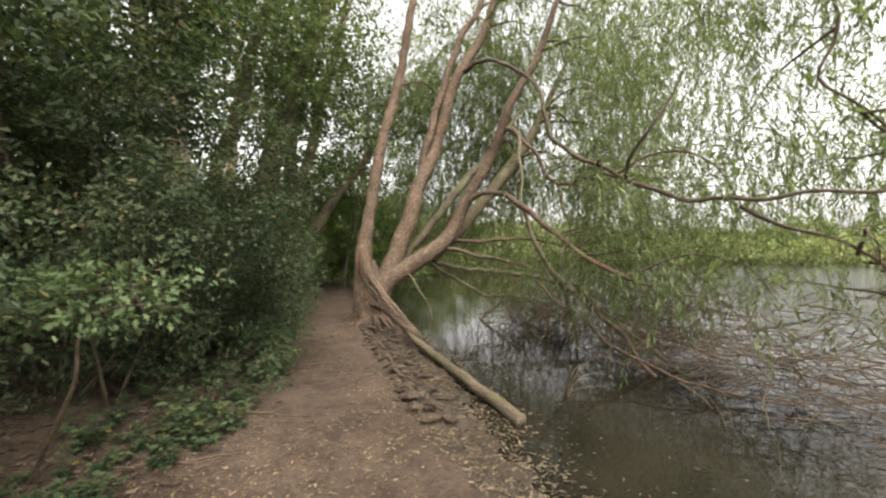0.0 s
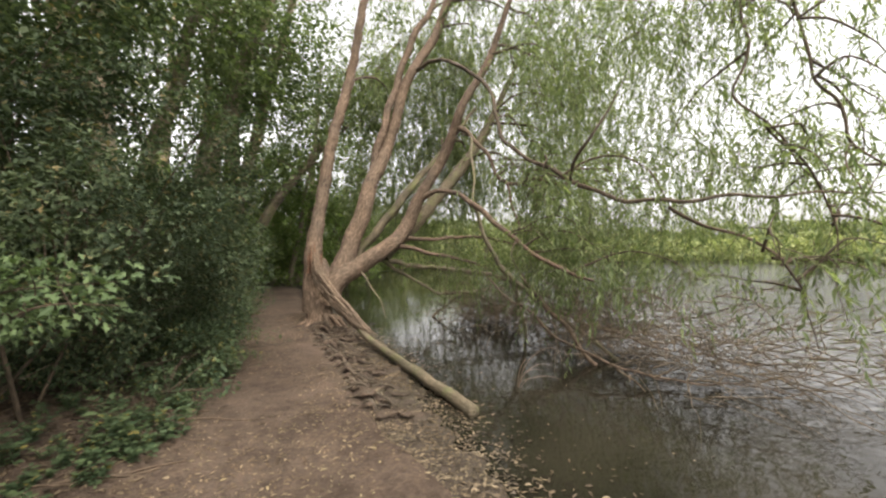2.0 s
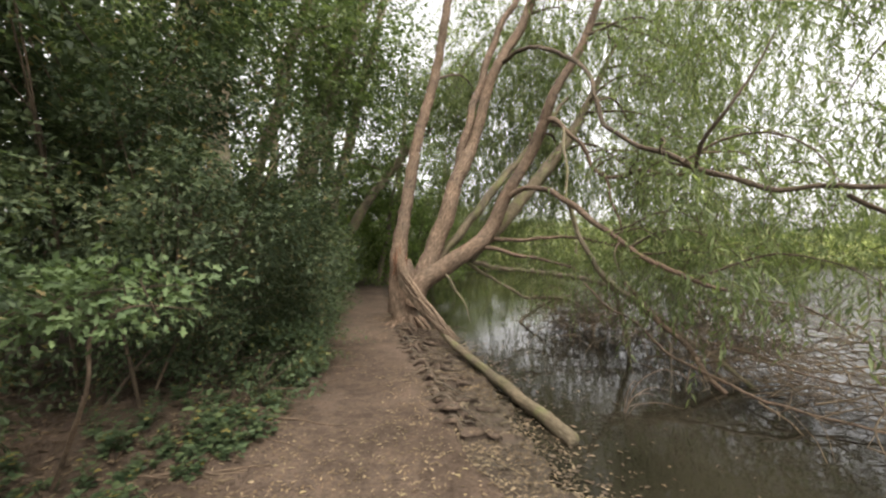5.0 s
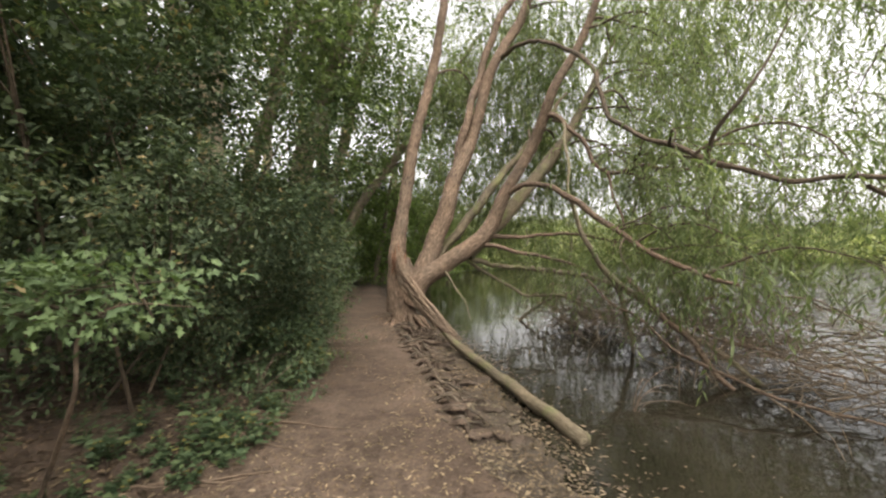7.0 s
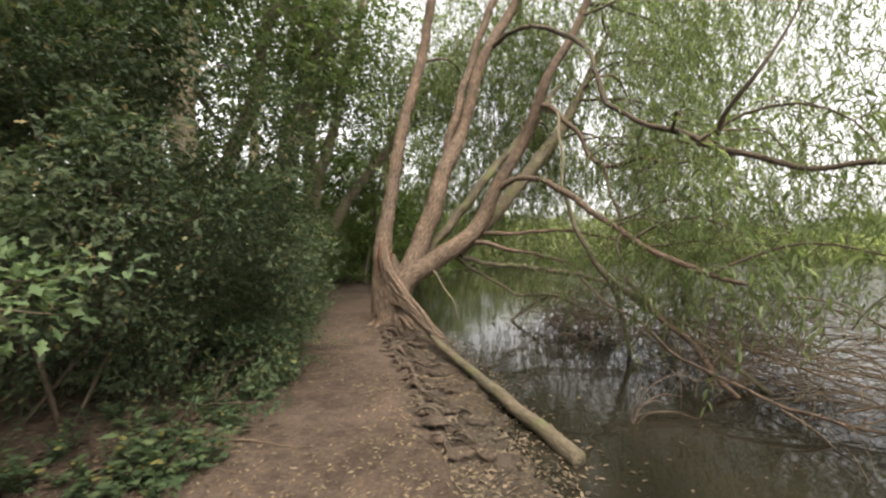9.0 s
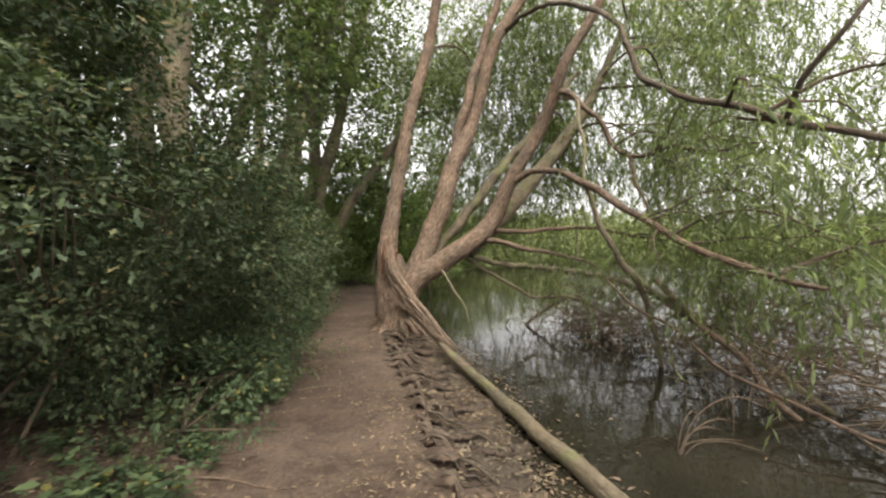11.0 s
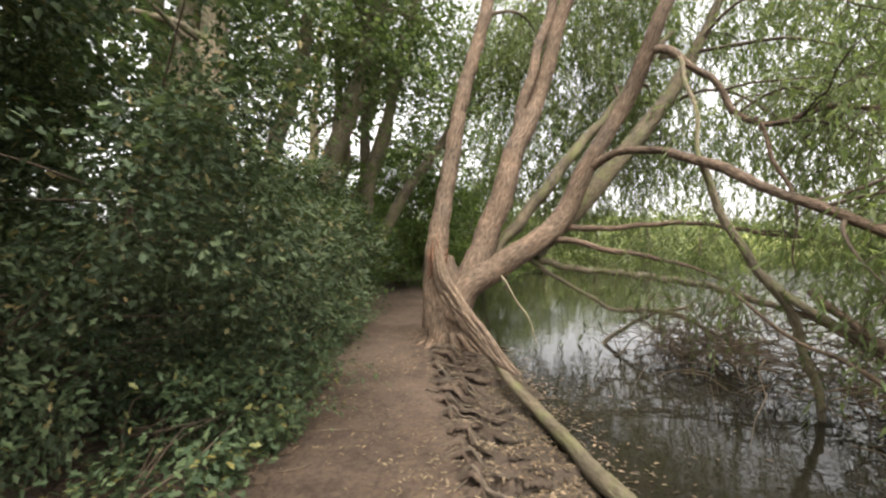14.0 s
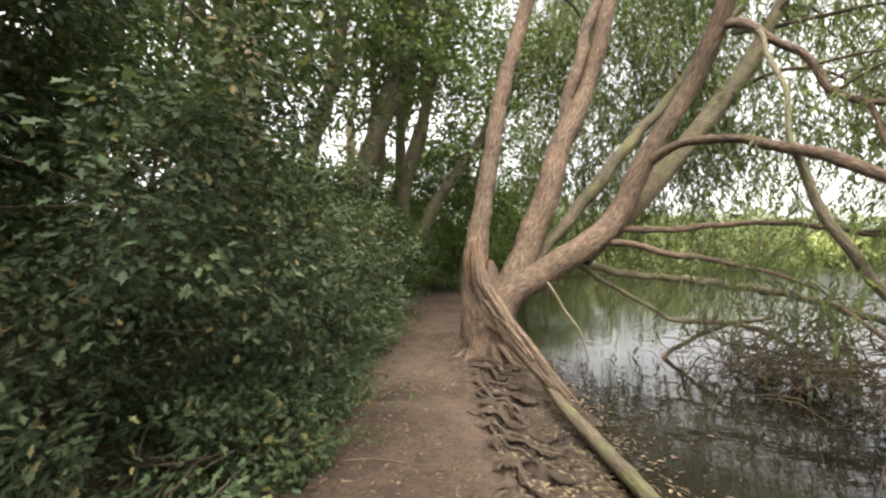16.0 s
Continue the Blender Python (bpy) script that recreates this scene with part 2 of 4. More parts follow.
def lumps(p, scale, seed):
    """Smooth noise from -1 to 1 at places p."""
    g = np.random.default_rng(seed)
    out = np.zeros(len(p))
    for k in range(7):
        w = unit(g.normal(size=3)) * scale * g.uniform(0.6, 2.2)
        out += np.sin(p @ w + g.uniform(0, 6.3))
    return out / 3.2


# ---- plan: the path, its bank and the pond ----
WATER_Z = -0.25
Y_PLAN = (-30, -4, 2.4, 3.2, 4.3, 5.2, 6.6, 8.8, 10.5, 15.2, 19, 30)
X_LEFT = (-2.4, -2.1, -1.98, -1.85, -1.92, -2.1, -2.7, -3.25, -3.75, -5.1, -6.6, -12)
X_RIGHT = (1.2, 0.9, 0.3, -0.15, -0.5, -0.8, -1.3, -2.0, -2.5, -3.9, -5.3, -10)
X_WATER = (2.0, 1.5, 0.85, 0.6, 0.3, 0.1, -0.25, -0.85, -1.4, -2.6, -3.4, -5)


LEDGE_Y = 3.5 + np.cumsum(np.random.default_rng(77).uniform(0.14, 0.34, 21))


def ledge_wave(x, y):
    """How far the eroded ledges stray from straight lines across the bank."""
    return 0.07 * np.sin(5.0 * x + 1.3 * y) + 0.035 * np.sin(13 * x + 2.1 * y) + 0.1 * x


def ledges(x, y, t, inland):
    """Height of the little root-bound shelves, each with its scarp towards the path's start."""
    q = y - ledge_wave(x, y)
    k = np.clip(np.searchsorted(LEDGE_Y, q), 1, len(LEDGE_Y) - 1)
    f = np.clip((q - LEDGE_Y[k - 1]) / (LEDGE_Y[k] - LEDGE_Y[k - 1]), 0, 1)
    tall = 0.12 + 0.08 * np.sin(k * 2.4) ** 2
    reach = 0.72 + 0.3 * np.sin(k * 1.7 + 0.6)
    inside = np.clip((0.04 - inland) / 0.08, 0, 1) * np.clip((reach - t) / 0.2, 0, 1)
    inside = inside * ((q > LEDGE_Y[0]) & (q < LEDGE_Y[-1]))
    return inside * (tall * (1 - f) ** 0.7 - 0.5 * tall)


def ground_height(x, y):
    left, right, edge = (np.interp(y, Y_PLAN, c) for c in (X_LEFT, X_RIGHT, X_WATER))
    p = np.stack([x, y, 0 * x], -1).reshape(-1, 3)
    rough = (0.006 * lumps(p, 2.0, 3) + 0.004 * lumps(p, 7, 4) + 0.005 * lumps(p, 22, 5)).reshape(x.shape)
    z = -0.05 + rough + 0.14 * np.clip((left - x) / 0.8, 0, 1) + 0.02 * np.clip(left - x, 0, 20)
    z = z - 0.03 * np.exp(-((x - (left + right) / 2) / 0.5) ** 2)
    t = np.clip((x - right) / np.maximum(edge - right, 0.2), 0, 4)
    q = np.stack([0.3 * x, y, 0 * x], -1).reshape(-1, 3)
    ragged = 0.3 * np.maximum(lumps(q, 9, 12), 0).reshape(x.shape) * np.clip((y - 3.5) / 0.6, 0, 1) * np.clip((8.6 - y) / 0.6, 0, 1)
    t = np.clip(t - ragged * np.clip(1.6 - t, 0, 1), 0, 4)
    step = 0.12 * np.clip((t - 0.02 + 0.06 * lumps(p, 9, 8).reshape(x.shape) * np.clip(t / 0.1, 0, 1)) / 0.06, 0, 1)
    bank = step + 0.08 * np.clip(t, 0, 1) + 0.3 * np.clip(t - 1, 0, 2)
    z = z - bank - 0.015 * np.clip(t, 0, 1) * lumps(p, 14, 6).reshape(x.shape)
    z = z + ledges(x, y, t, right - x)
    beyond = np.hypot(x - 30, y - 5) - 41
    return np.where(beyond > -4, np.maximum(z, np.clip(-0.85 + 0.28 * (beyond + 4), -1, 0.6)), z)


def ground_at(x, y):
    return float(ground_height(np.array([x]), np.array([y]))[0])


def graded(lo, fine_lo, fine_hi, hi, step):
    mid = np.arange(fine_lo, fine_hi, step)
    out, s, v = [], step, fine_hi
    while v < hi:
        out.append(v)
        s *= 1.18
        v += s
    back, s, v = [], step, fine_lo - step
    while v > lo:
        back.append(v)
        s *= 1.18
        v -= s
    return np.concatenate([[lo], back[::-1], mid, out, [hi]])


def sheet(name, xs, ys, height, mat):
    X, Y = np.meshgrid(xs, ys)
    V = np.stack([X, Y, height(X, Y)], -1).reshape(-1, 3)
    nx, ny = len(xs), len(ys)
    i, j = np.meshgrid(np.arange(ny - 1), np.arange(nx - 1), indexing="ij")
    a = i * nx + j
    F = np.stack([a, a + 1, a + nx + 1, a + nx], -1).reshape(-1, 4)
    return part(name, mesh_of(name, V, F), mat, smooth=True)


ground = sheet("ground", graded(-600, -4.2, 1.6, 600, 0.04), graded(-600, 1.5, 10, 600, 0.03), ground_height, SOIL)
tagged(ground, "trodden brown earth path with a muddy bank", "ground", kind="structure")
water = sheet("water", np.linspace(-8, 110, 60), np.linspace(-80, 90, 60), lambda X, Y: 0 * X + WATER_Z, WATER)
tagged(water, "still dark pond water reflecting trees and sky", "water", kind="structure")


# ---- the old willow on the bank ----
willow = thing("willow_tree", (-1.5, 8.2, -0.05), "old split willow with leaning brown trunks on the bank", "tree")
WILLOW_STEMS = {
    "a": [(-1.75, 8.25, 0.2, 0.3), (-1.74, 8.3, 1.0, 0.27), (-1.74, 8.35, 1.6, 0.24), (-1.66, 8.5, 2.5, 0.2), (-1.42, 8.8, 3.9, 0.18), (-1.15, 8.95, 5.2, 0.16),
          (-0.84, 9.0, 6.7, 0.14), (-0.6, 9.1, 8.0, 0.11), (-0.3, 9.2, 9.6, 0.06)],
    "b": [(-1.42, 8.35, 0.5, 0.34), (-1.28, 8.45, 1.05, 0.31), (-1.0, 8.65, 1.75, 0.3), (-0.74, 8.78, 2.25, 0.28), (-0.56, 8.92, 2.9, 0.25), (-0.38, 9.05, 3.5, 0.22), (-0.12, 9.25, 4.4, 0.19), (0.36, 9.4, 5.7, 0.17),
          (1.0, 9.5, 7.1, 0.16), (1.5, 9.6, 8.2, 0.12), (2.1, 9.9, 9.6, 0.06)],
    "b2": [(-0.6, 8.95, 2.9, 0.14), (-0.5, 9.1, 3.6, 0.14), (-0.28, 9.2, 4.5, 0.13), (0.02, 9.45, 5.6, 0.13), (0.4, 9.6, 6.8, 0.12), (1.0, 9.8, 8.0, 0.1), (1.2, 10, 9.6, 0.05)],
    "c": [(-1.5, 8.25, 0.3, 0.34), (-1.25, 8.3, 0.8, 0.3), (-0.8, 8.4, 1.12, 0.27), (-0.25, 8.5, 1.5, 0.26), (0.12, 8.6, 1.85, 0.24), (0.5, 8.7, 2.55, 0.2), (0.9, 8.62, 3.3, 0.18),
          (1.25, 8.45, 4.1, 0.16), (1.6, 8.35, 4.9, 0.14), (2.1, 8.3, 5.9, 0.11), (2.6, 8.2, 7.2, 0.08), (3.0, 8.0, 8.6, 0.04)],
    "d": [(-1.25, 8.75, 0.8, 0.2), (-0.9, 8.95, 1.38, 0.15), (-0.12, 9.25, 2.35, 0.15), (0.5, 9.5, 3.2, 0.13), (1.25, 9.8, 4.1, 0.1), (2.2, 10.1, 5.4, 0.06)],
    "d2": [(-0.3, 8.7, 1.35, 0.24), (0.3, 9.0, 1.95, 0.24), (1.1, 9.5, 2.85, 0.22), (2.0, 10.0, 4.0, 0.2), (2.8, 10.4, 5.4, 0.14), (3.6, 10.8, 7.0, 0.05)],
}
limb_parts = {}
for i, (key, pts) in enumerate(WILLOW_STEMS.items()):
    V, F, U = tube([(x, y, z, r * 0.68) for x, y, z, r in pts], 0.07, 20, 0.06, seed=i, kink=0.03)
    limb_parts[key] = under(part("limb", mesh_of("limb", V, F, U), LOG_BARK if key in ("d", "d2") else WILLOW_BARK, smooth=True), willow)
V, F, U = tube([(-1.58, 8.35, -0.3, 0.42), (-1.6, 8.33, 0.0, 0.31), (-1.62, 8.3, 0.35, 0.25), (-1.6, 8.3, 0.75, 0.23), (-1.61, 8.32, 1.05, 0.18), (-1.62, 8.35, 1.3, 0.1)], 0.07, 26, 0.1, seed=40)
under(part("trunk", mesh_of("trunk", V, F, U), WILLOW_BARK, smooth=True), willow)
# the limb that split away and fell to the water
def splinters(count, g):
    """Strips of torn wood lying side by side along the fallen half of the limb."""
    line = spline([(-1.7, 7.98, 1.6, 0), (-1.66, 7.93, 1.3, 0), (-1.56, 7.84, 0.98, 0), (-1.3, 7.6, 0.64, 0), (-0.95, 7.22, 0.35, 0), (-0.62, 6.88, 0.1, 0), (-0.38, 6.68, -0.04, 0)], 0.1)[:, :3]
    n = len(line)
    tubes = []
    for i in range(count):
        a = (i + 0.5) / count * 2 - 1
        lo, hi = int(abs(g.normal()) * 2), n - int(abs(g.normal()) * 3)
        seg = line[lo:hi]
        wide = 0.19 * np.sin(np.linspace(0.35, 2.95, n))[lo:hi]
        side = np.array((0.62, -0.3, 0.42))
        back = np.array((-0.1, -0.45, 0.35)) * 0.12 * (1 - a * a)
        pts = [(*(q + side * a * w + back * w * 4), 0.028 * (0.4 + w * 5) * g.uniform(0.6, 1.2)) for q, w in zip(seg, wide)]
        pts[0], pts[-1] = (*pts[0][:3], 0.004), (*pts[-1][:3], 0.004)
        tubes.append(tube(pts[::2] + [pts[-1]], 0.07, 6, 0.2, seed=500 + i, kink=0.008))
    return joined(tubes)


V, F, U = splinters(11, np.random.default_rng(50))
under(part("split_limb", mesh_of("split_limb", V, F, U), DEAD_WOOD, smooth=True, label="torn pale limb split away from the trunk"), willow)

g = np.random.default_rng(52)
for i in range(11):
    a = g.uniform(-2.6, -0.3)
    base = np.array((-1.7 + 0.15 * math.cos(a), 8.15 + 0.2 * math.sin(a), g.uniform(0.95, 1.2)))
    tip = base + np.array((g.normal() * 0.05 - 0.01, -0.04 + g.normal() * 0.03, g.uniform(0.25, 0.6)))
    w = g.uniform(0.014, 0.034)
    V, F, U = tube([(*base, w), (*(0.5 * (base + tip) + g.normal(size=3) * 0.015), w), (*tip, 0.003)], 0.05, 6, 0.3, seed=530 + i, kink=0.01)
    under(part("splinter", mesh_of("splinter", V, F, U), TORN_WOOD, smooth=True, label="reddish shard of torn wood"), willow)

log = thing("fallen_log", (0.1, 5.6, -0.15), "mossy brown fallen log lying in shallow water", "log")
V, F, U = tube([(-0.72, 7.05, 0.06, 0.035), (-0.55, 6.75, -0.03, 0.055), (-0.25, 6.2, -0.1, 0.062), (0.12, 5.4, -0.15, 0.066), (0.46, 4.6, -0.18, 0.07), (0.72, 4.02, -0.19, 0.072), (0.8, 3.85, -0.19, 0.066)], 0.05, 16, 0.1, cap=True, seed=60, kink=0.015)
under(part("stem", mesh_of("stem", V, F, U), LOG_BARK, smooth=True), log)

WILLOW_BOUGHS = {
    "arch": [(0.5, 9.4, 5.9, 0.08), (0.85, 8.6, 5.85, 0.07), (1.16, 7.3, 5.15, 0.06), (1.47, 6.3, 4.35, 0.055), (1.5, 5.6, 3.6, 0.05), (1.62, 5.2, 3.0, 0.045), (2.02, 4.4, 2.42, 0.045), (2.4, 4.0, 2.13, 0.04), (2.85, 3.5, 2.0, 0.035), (3.5, 3.2, 2.02, 0.025), (4.4, 2.9, 2.1, 0.01)],
    "spur": [(2.1, 4.25, 2.32, 0.03), (2.02, 4.05, 2.5, 0.032), (2.1, 3.9, 2.75, 0.028), (2.2, 3.85, 3.0, 0.022), (2.5, 3.9, 3.5, 0.008)],
    "hang": [(2.9, 8.05, 8.2, 0.05), (3.6, 5.6, 6.6, 0.045), (3.85, 4.0, 4.9, 0.04), (3.72, 3.6, 3.97, 0.035), (3.75, 3.6, 3.57, 0.035), (3.65, 3.6, 3.15, 0.033), (4.1, 3.5, 2.66, 0.03), (4.45, 3.4, 2.17, 0.025), (4.5, 3.3, 1.55, 0.018), (4.5, 3.2, 0.78, 0.006)],
    "hang2": [(3.7, 5.4, 6.5, 0.045), (4.4, 4.0, 4.9, 0.04), (4.43, 3.6, 3.95, 0.04), (4.5, 3.5, 3.4, 0.035), (4.67, 3.4, 3.1, 0.035), (4.68, 3.3, 2.6, 0.03), (5.0, 3.1, 2.2, 0.02), (5.3, 3.0, 1.5, 0.008)],
    "bow": [(0.4, 8.65, 2.3, 0.1), (0.56, 8.6, 2.66, 0.09), (0.88, 8.3, 2.83, 0.075), (1.25, 7.8, 2.7, 0.07), (1.5, 7.05, 2.32, 0.065), (1.78, 6.2, 1.83, 0.06), (1.97, 5.6, 1.55, 0.05), (2.15, 4.9, 1.3, 0.04), (2.4, 4.3, 1.15, 0.02)],
    "low": [(0.05, 8.7, 1.7, 0.1), (0.35, 8.7, 1.72, 0.075), (0.8, 8.55, 1.72, 0.06), (1.3, 8.5, 1.78, 0.05), (2.2, 8.3, 1.72, 0.04), (3.2, 8.0, 1.5, 0.02)],
    "low2": [(-0.6, 8.8, 1.25, 0.1), (-0.1, 9.2, 1.2, 0.08), (0.35, 9.4, 1.12, 0.075), (1.2, 9.6, 1.02, 0.08), (2.0, 9.7, 0.85, 0.08), (2.8, 9.0, 0.72, 0.07), (3.6, 8.4, 0.45, 0.04)],
    "low3": [(-0.3, 8.9, 1.25, 0.06), (0.4, 9.3, 0.86, 0.045), (0.75, 9.4, 0.58, 0.045), (1.06, 9.5, 0.32, 0.045), (1.7, 9.1, 0.38, 0.045), (2.5, 8.6, 0.2, 0.03)],
    "snag": [(0.1, 8.55, 1.6, 0.07), (0.5, 8.3, 1.52, 0.06), (0.9, 8.2, 1.4, 0.05), (1.5, 8.1, 1.2, 0.035), (2.1, 8.0, 1.0, 0.015)],
    "top": [(1.45, 8.35, 4.15, 0.08), (1.6, 8.1, 3.95, 0.055), (1.58, 7.6, 3.3, 0.05), (1.52, 7.1, 2.4, 0.045)],
    "top2": [(1.35, 8.4, 4.2, 0.09), (1.65, 8.2, 4.05, 0.06), (2.0, 7.9, 3.5, 0.05), (2.26, 7.7, 2.92, 0.045), (2.82, 7.38, 2.85, 0.04), (3.5, 7.1, 2.75, 0.02)],
    "top3": [(2.26, 7.7, 2.95, 0.035), (2.35, 7.5, 2.4, 0.03), (2.45, 7.3, 1.7, 0.02), (2.5, 7.2, 1.2, 0.008)],
    "stem": [(1.5, 7.08, 2.32, 0.05), (1.7, 7.06, 1.75, 0.055), (2.0, 7.06, 1.15, 0.06), (2.3, 7.0, 0.65, 0.06), (2.45, 6.9, 0.1, 0.05), (2.5, 6.9, -0.4, 0.04)],
    "dangle": [(-0.72, 8.2, 0.98, 0.03), (-0.5, 8.05, 0.74, 0.024), (-0.28, 7.95, 0.42, 0.02), (-0.2, 7.9, 0.05, 0.008)],
    "prop": [(2.1, 7.1, 1.1, 0.05), (2.6, 6.5, 0.55, 0.055), (3.1, 5.9, 0.1, 0.05), (3.5, 5.4, -0.3, 0.04)],
    "prop2": [(2.35, 6.9, 1.0, 0.05), (2.55, 6.4, 0.62, 0.055), (2.8, 5.77, 0.16, 0.055), (3.02, 5.3, -0.25, 0.045)],
    "sweep": [(1.75, 7.0, 0.9, 0.025), (2.2, 6.1, 0.45, 0.025), (2.6, 5.2, 0.05, 0.024), (3.2, 4.5, -0.12, 0.02), (4.0, 4.1, -0.16, 0.014), (4.9, 3.9, -0.2, 0.006)],
    "sweep2": [(2.3, 7.0, 0.8, 0.022), (2.9, 6.0, 0.35, 0.022), (3.5, 5.2, 0.12, 0.02), (4.3, 4.7, 0.05, 0.016), (5.3, 4.4, -0.05, 0.006)],
    "twine": [(2.85, 3.5, 1.98, 0.025), (3.1, 3.45, 1.75, 0.022), (3.5, 3.4, 1.62, 0.02), (3.9, 3.35, 1.35, 0.018), (4.15, 3.3, 1.0, 0.012), (4.3, 3.2, 0.5, 0.005)],
    "dip": [(0.8, 9.6, -0.35, 0.05), (1.25, 9.6, 0.0, 0.045), (1.7, 9.5, 0.3, 0.045), (2.3, 9.3, 0.5, 0.03)],
}
GROWS_FROM = {"arch": "b", "hang": "c", "hang2": "c", "bow": "c", "low": "c", "snag": "c", "top": "c", "top2": "c", "top3": "c", "dangle": "c", "stem": "c", "low2": "d", "low3": "d"}
for i, (key, pts) in enumerate(WILLOW_BOUGHS.items()):
    V, F, U = tube([(x, y, z, r * (0.42 if key in ("hang", "hang2") else 0.5 if key == "top" else 0.6 if key in ("arch", "spur") else 0.75)) for x, y, z, r in pts], 0.06, 9, 0.12, seed=80 + i, kink=0.035)
    bough = part("branch", mesh_of("branch", V, F, U), TWIG if key in ("arch", "spur", "hang", "hang2", "twine") else GREY_BARK if key in ("low2", "low3", "dip", "dangle", "prop", "top", "stem") else WILLOW_BARK, smooth=True)
    if key in GROWS_FROM:
        bough.parent = limb_parts[GROWS_FROM[key]]
    else:
        under(bough, willow)


def wander(start, heading, length, r, sag, g, bend=0.5, n=5):
    """Control points of a branch that droops as it goes."""
    p, d, out = np.array(start, float), unit(np.array(heading, float)), [(*start, r)]
    for k in range(n):
        d = unit(d + g.normal(size=3) * bend / n ** 0.5 + np.array((0, 0, -sag * (k + 1) / n)))
        p = p + d * length / n
        out.append((*p, r * (1 - (k + 1) / (n + 0.3))))
    return out


def strands(starts, outward, length, spacing, leaf, g, keep=None):
    """Hanging willow shoots with their narrow leaves: tubes, leaf verts and triangles."""
    tubes, P, A, N = [], [], [], []
    for s, o, ln in zip(starts, outward, length):
        pts = wander(s, o, ln, 0.006, 1.1, g, 0.35, 4)
        if g.uniform() < 0.6:
            tubes.append(tube(pts, 0.3, 3, 0.0))
        c = spline(pts, spacing)[1:, :3]
        d = unit(np.gradient(c, axis=0))
        k = len(c)
        out = unit(np.cross(d, g.normal(size=(k, 3))))
        P.append(c), A.append(out * 0.8 + d * 0.9 + np.array((0, 0, -0.35))), N.append(g.normal(size=(k, 3)) * 0.6 + np.array((0, 0, 1.0)))
    P, A, N = np.vstack(P), np.vstack(A), np.vstack(N)
    L = leaf * g.uniform(0.65, 1.25, len(P))
    return tubes, leaves(P, A, N, L, L * g.uniform(0.17, 0.27, len(P)), LANCE)


def willow_crown(g):
    carriers, starts, heads = [], [], []
    sources = [(WILLOW_STEMS[k], 0.45, n) for k, n in (("a", 7), ("b", 9), ("b2", 6), ("c", 12), ("d", 7), ("d2", 10))]
    for pts, lo, n in sources:
        s = spline(pts, 0.2)
        for k in range(n):
            q = s[int(g.uniform(lo, 0.98) * (len(s) - 1))]
            a = g.uniform(-2.2, 1.4)
            w = wander(q[:3], (math.cos(a), math.sin(a) + 0.35, g.uniform(0.1, 0.9)), g.uniform(1.8, 3.6), min(0.04, q[3] * 0.5), 0.5, g)
            if all(p[1] > 8.9 or p[0] > 0.27 * p[1] - 0.2 for p in w):
                carriers.append(w)
    for key in ("arch", "bow", "low", "top", "top2", "low2", "hang", "hang2", "twine"):
        s = spline(WILLOW_BOUGHS[key], 0.1)
        for k in range(22 if key in ("hang", "hang2") else 14):
            q = s[int(g.uniform(0.3, 0.98) * (len(s) - 1))]
            a = g.uniform(-2.6, 1.6)
            w = wander(q[:3], (math.cos(a), math.sin(a), g.uniform(-0.1, 0.7)), g.uniform(0.7, 1.8), 0.018, 0.5, g)
            if all(p[0] > 0.27 * p[1] - 0.1 and p[1] > (2.5 if key in ("hang", "hang2", "twine") else 3.6) and p[2] > 0.9 for p in w):
                carriers.append(w)
    tubes = [tube(w, 0.25, 5, 0.05, seed=i) for i, w in enumerate(carriers)]
    for w in carriers:
        c = spline(w, 0.11)[3:, :3]
        keep = g.uniform(size=len(c)) < 0.85
        starts.append(c[keep])
        heads.append(unit(g.normal(size=(keep.sum(), 3))) + np.array((0, 0, 0.1)))
    # the rest of the crown: near over the water, and behind the trunks
    for n, mid, r, gap in ((6300, (4.8, 6.7, 4.0), (4.2, 3.4, 3.7), -0.1), (6600, (3.8, 11.8, 5.8), (5.6, 2.8, 5.2), -0.3), (3200, (0.4, 12.8, 5.9), (3.0, 2.2, 4.8), -0.3), (1300, (3.6, 7.2, 1.6), (2.5, 2.3, 1.2), -0.1)):
        p = unit(g.normal(size=(n, 3))) * g.uniform(0.1, 1, (n, 1)) ** 0.45 * np.array(r) + np.array(mid)
        ok = (lumps(p, 1.7, 21) > gap) & (p[:, 2] > 0.45) & ((p[:, 0] > 0.36 * p[:, 1]) | (p[:, 1] > 10)) & (p[:, 1] > 4.0) & (p[:, 1] > 7.2 - 1.1 * p[:, 0])
        out = p[:, 0] / np.maximum(p[:, 1], 1)
        ok &= (g.uniform(size=n) < np.interp(out, (0.5, 0.75, 1.1), (0.9, 0.5, 0.25)) + np.where(p[:, 2] > 3.0, np.interp(out, (0.6, 0.85, 1.2), (0, 0.4, 0.4)), 0)) & (p[:, 2] > np.interp(out, (0.45, 0.9, 1.3), (0.45, 0.7, 1.5)))
        starts.append(p[ok])
        heads.append(unit(g.normal(size=(ok.sum(), 3))))
    # leafy tufts that hang from the low boughs over the water
    for key, n in (("low", 90), ("low2", 110), ("low3", 40), ("snag", 30), ("bow", 70), ("top2", 60)):
        c = spline(WILLOW_BOUGHS[key], 0.05)[:, :3]
        q = c[(g.uniform(0.4, 1, n) * (len(c) - 1)).astype(int)] + g.normal(size=(n, 3)) * np.array((0.28, 0.28, 0.2))
        q = q[(lumps(q, 3.0, 23) > 0.0) & (q[:, 2] > 0.25)]
        starts.append(q)
        heads.append(unit(g.normal(size=q.shape) + np.array((0, 0, -0.6))))
    starts, heads = np.vstack(starts), np.vstack(heads)
    ln = g.uniform(0.4, 1.2, len(starts))
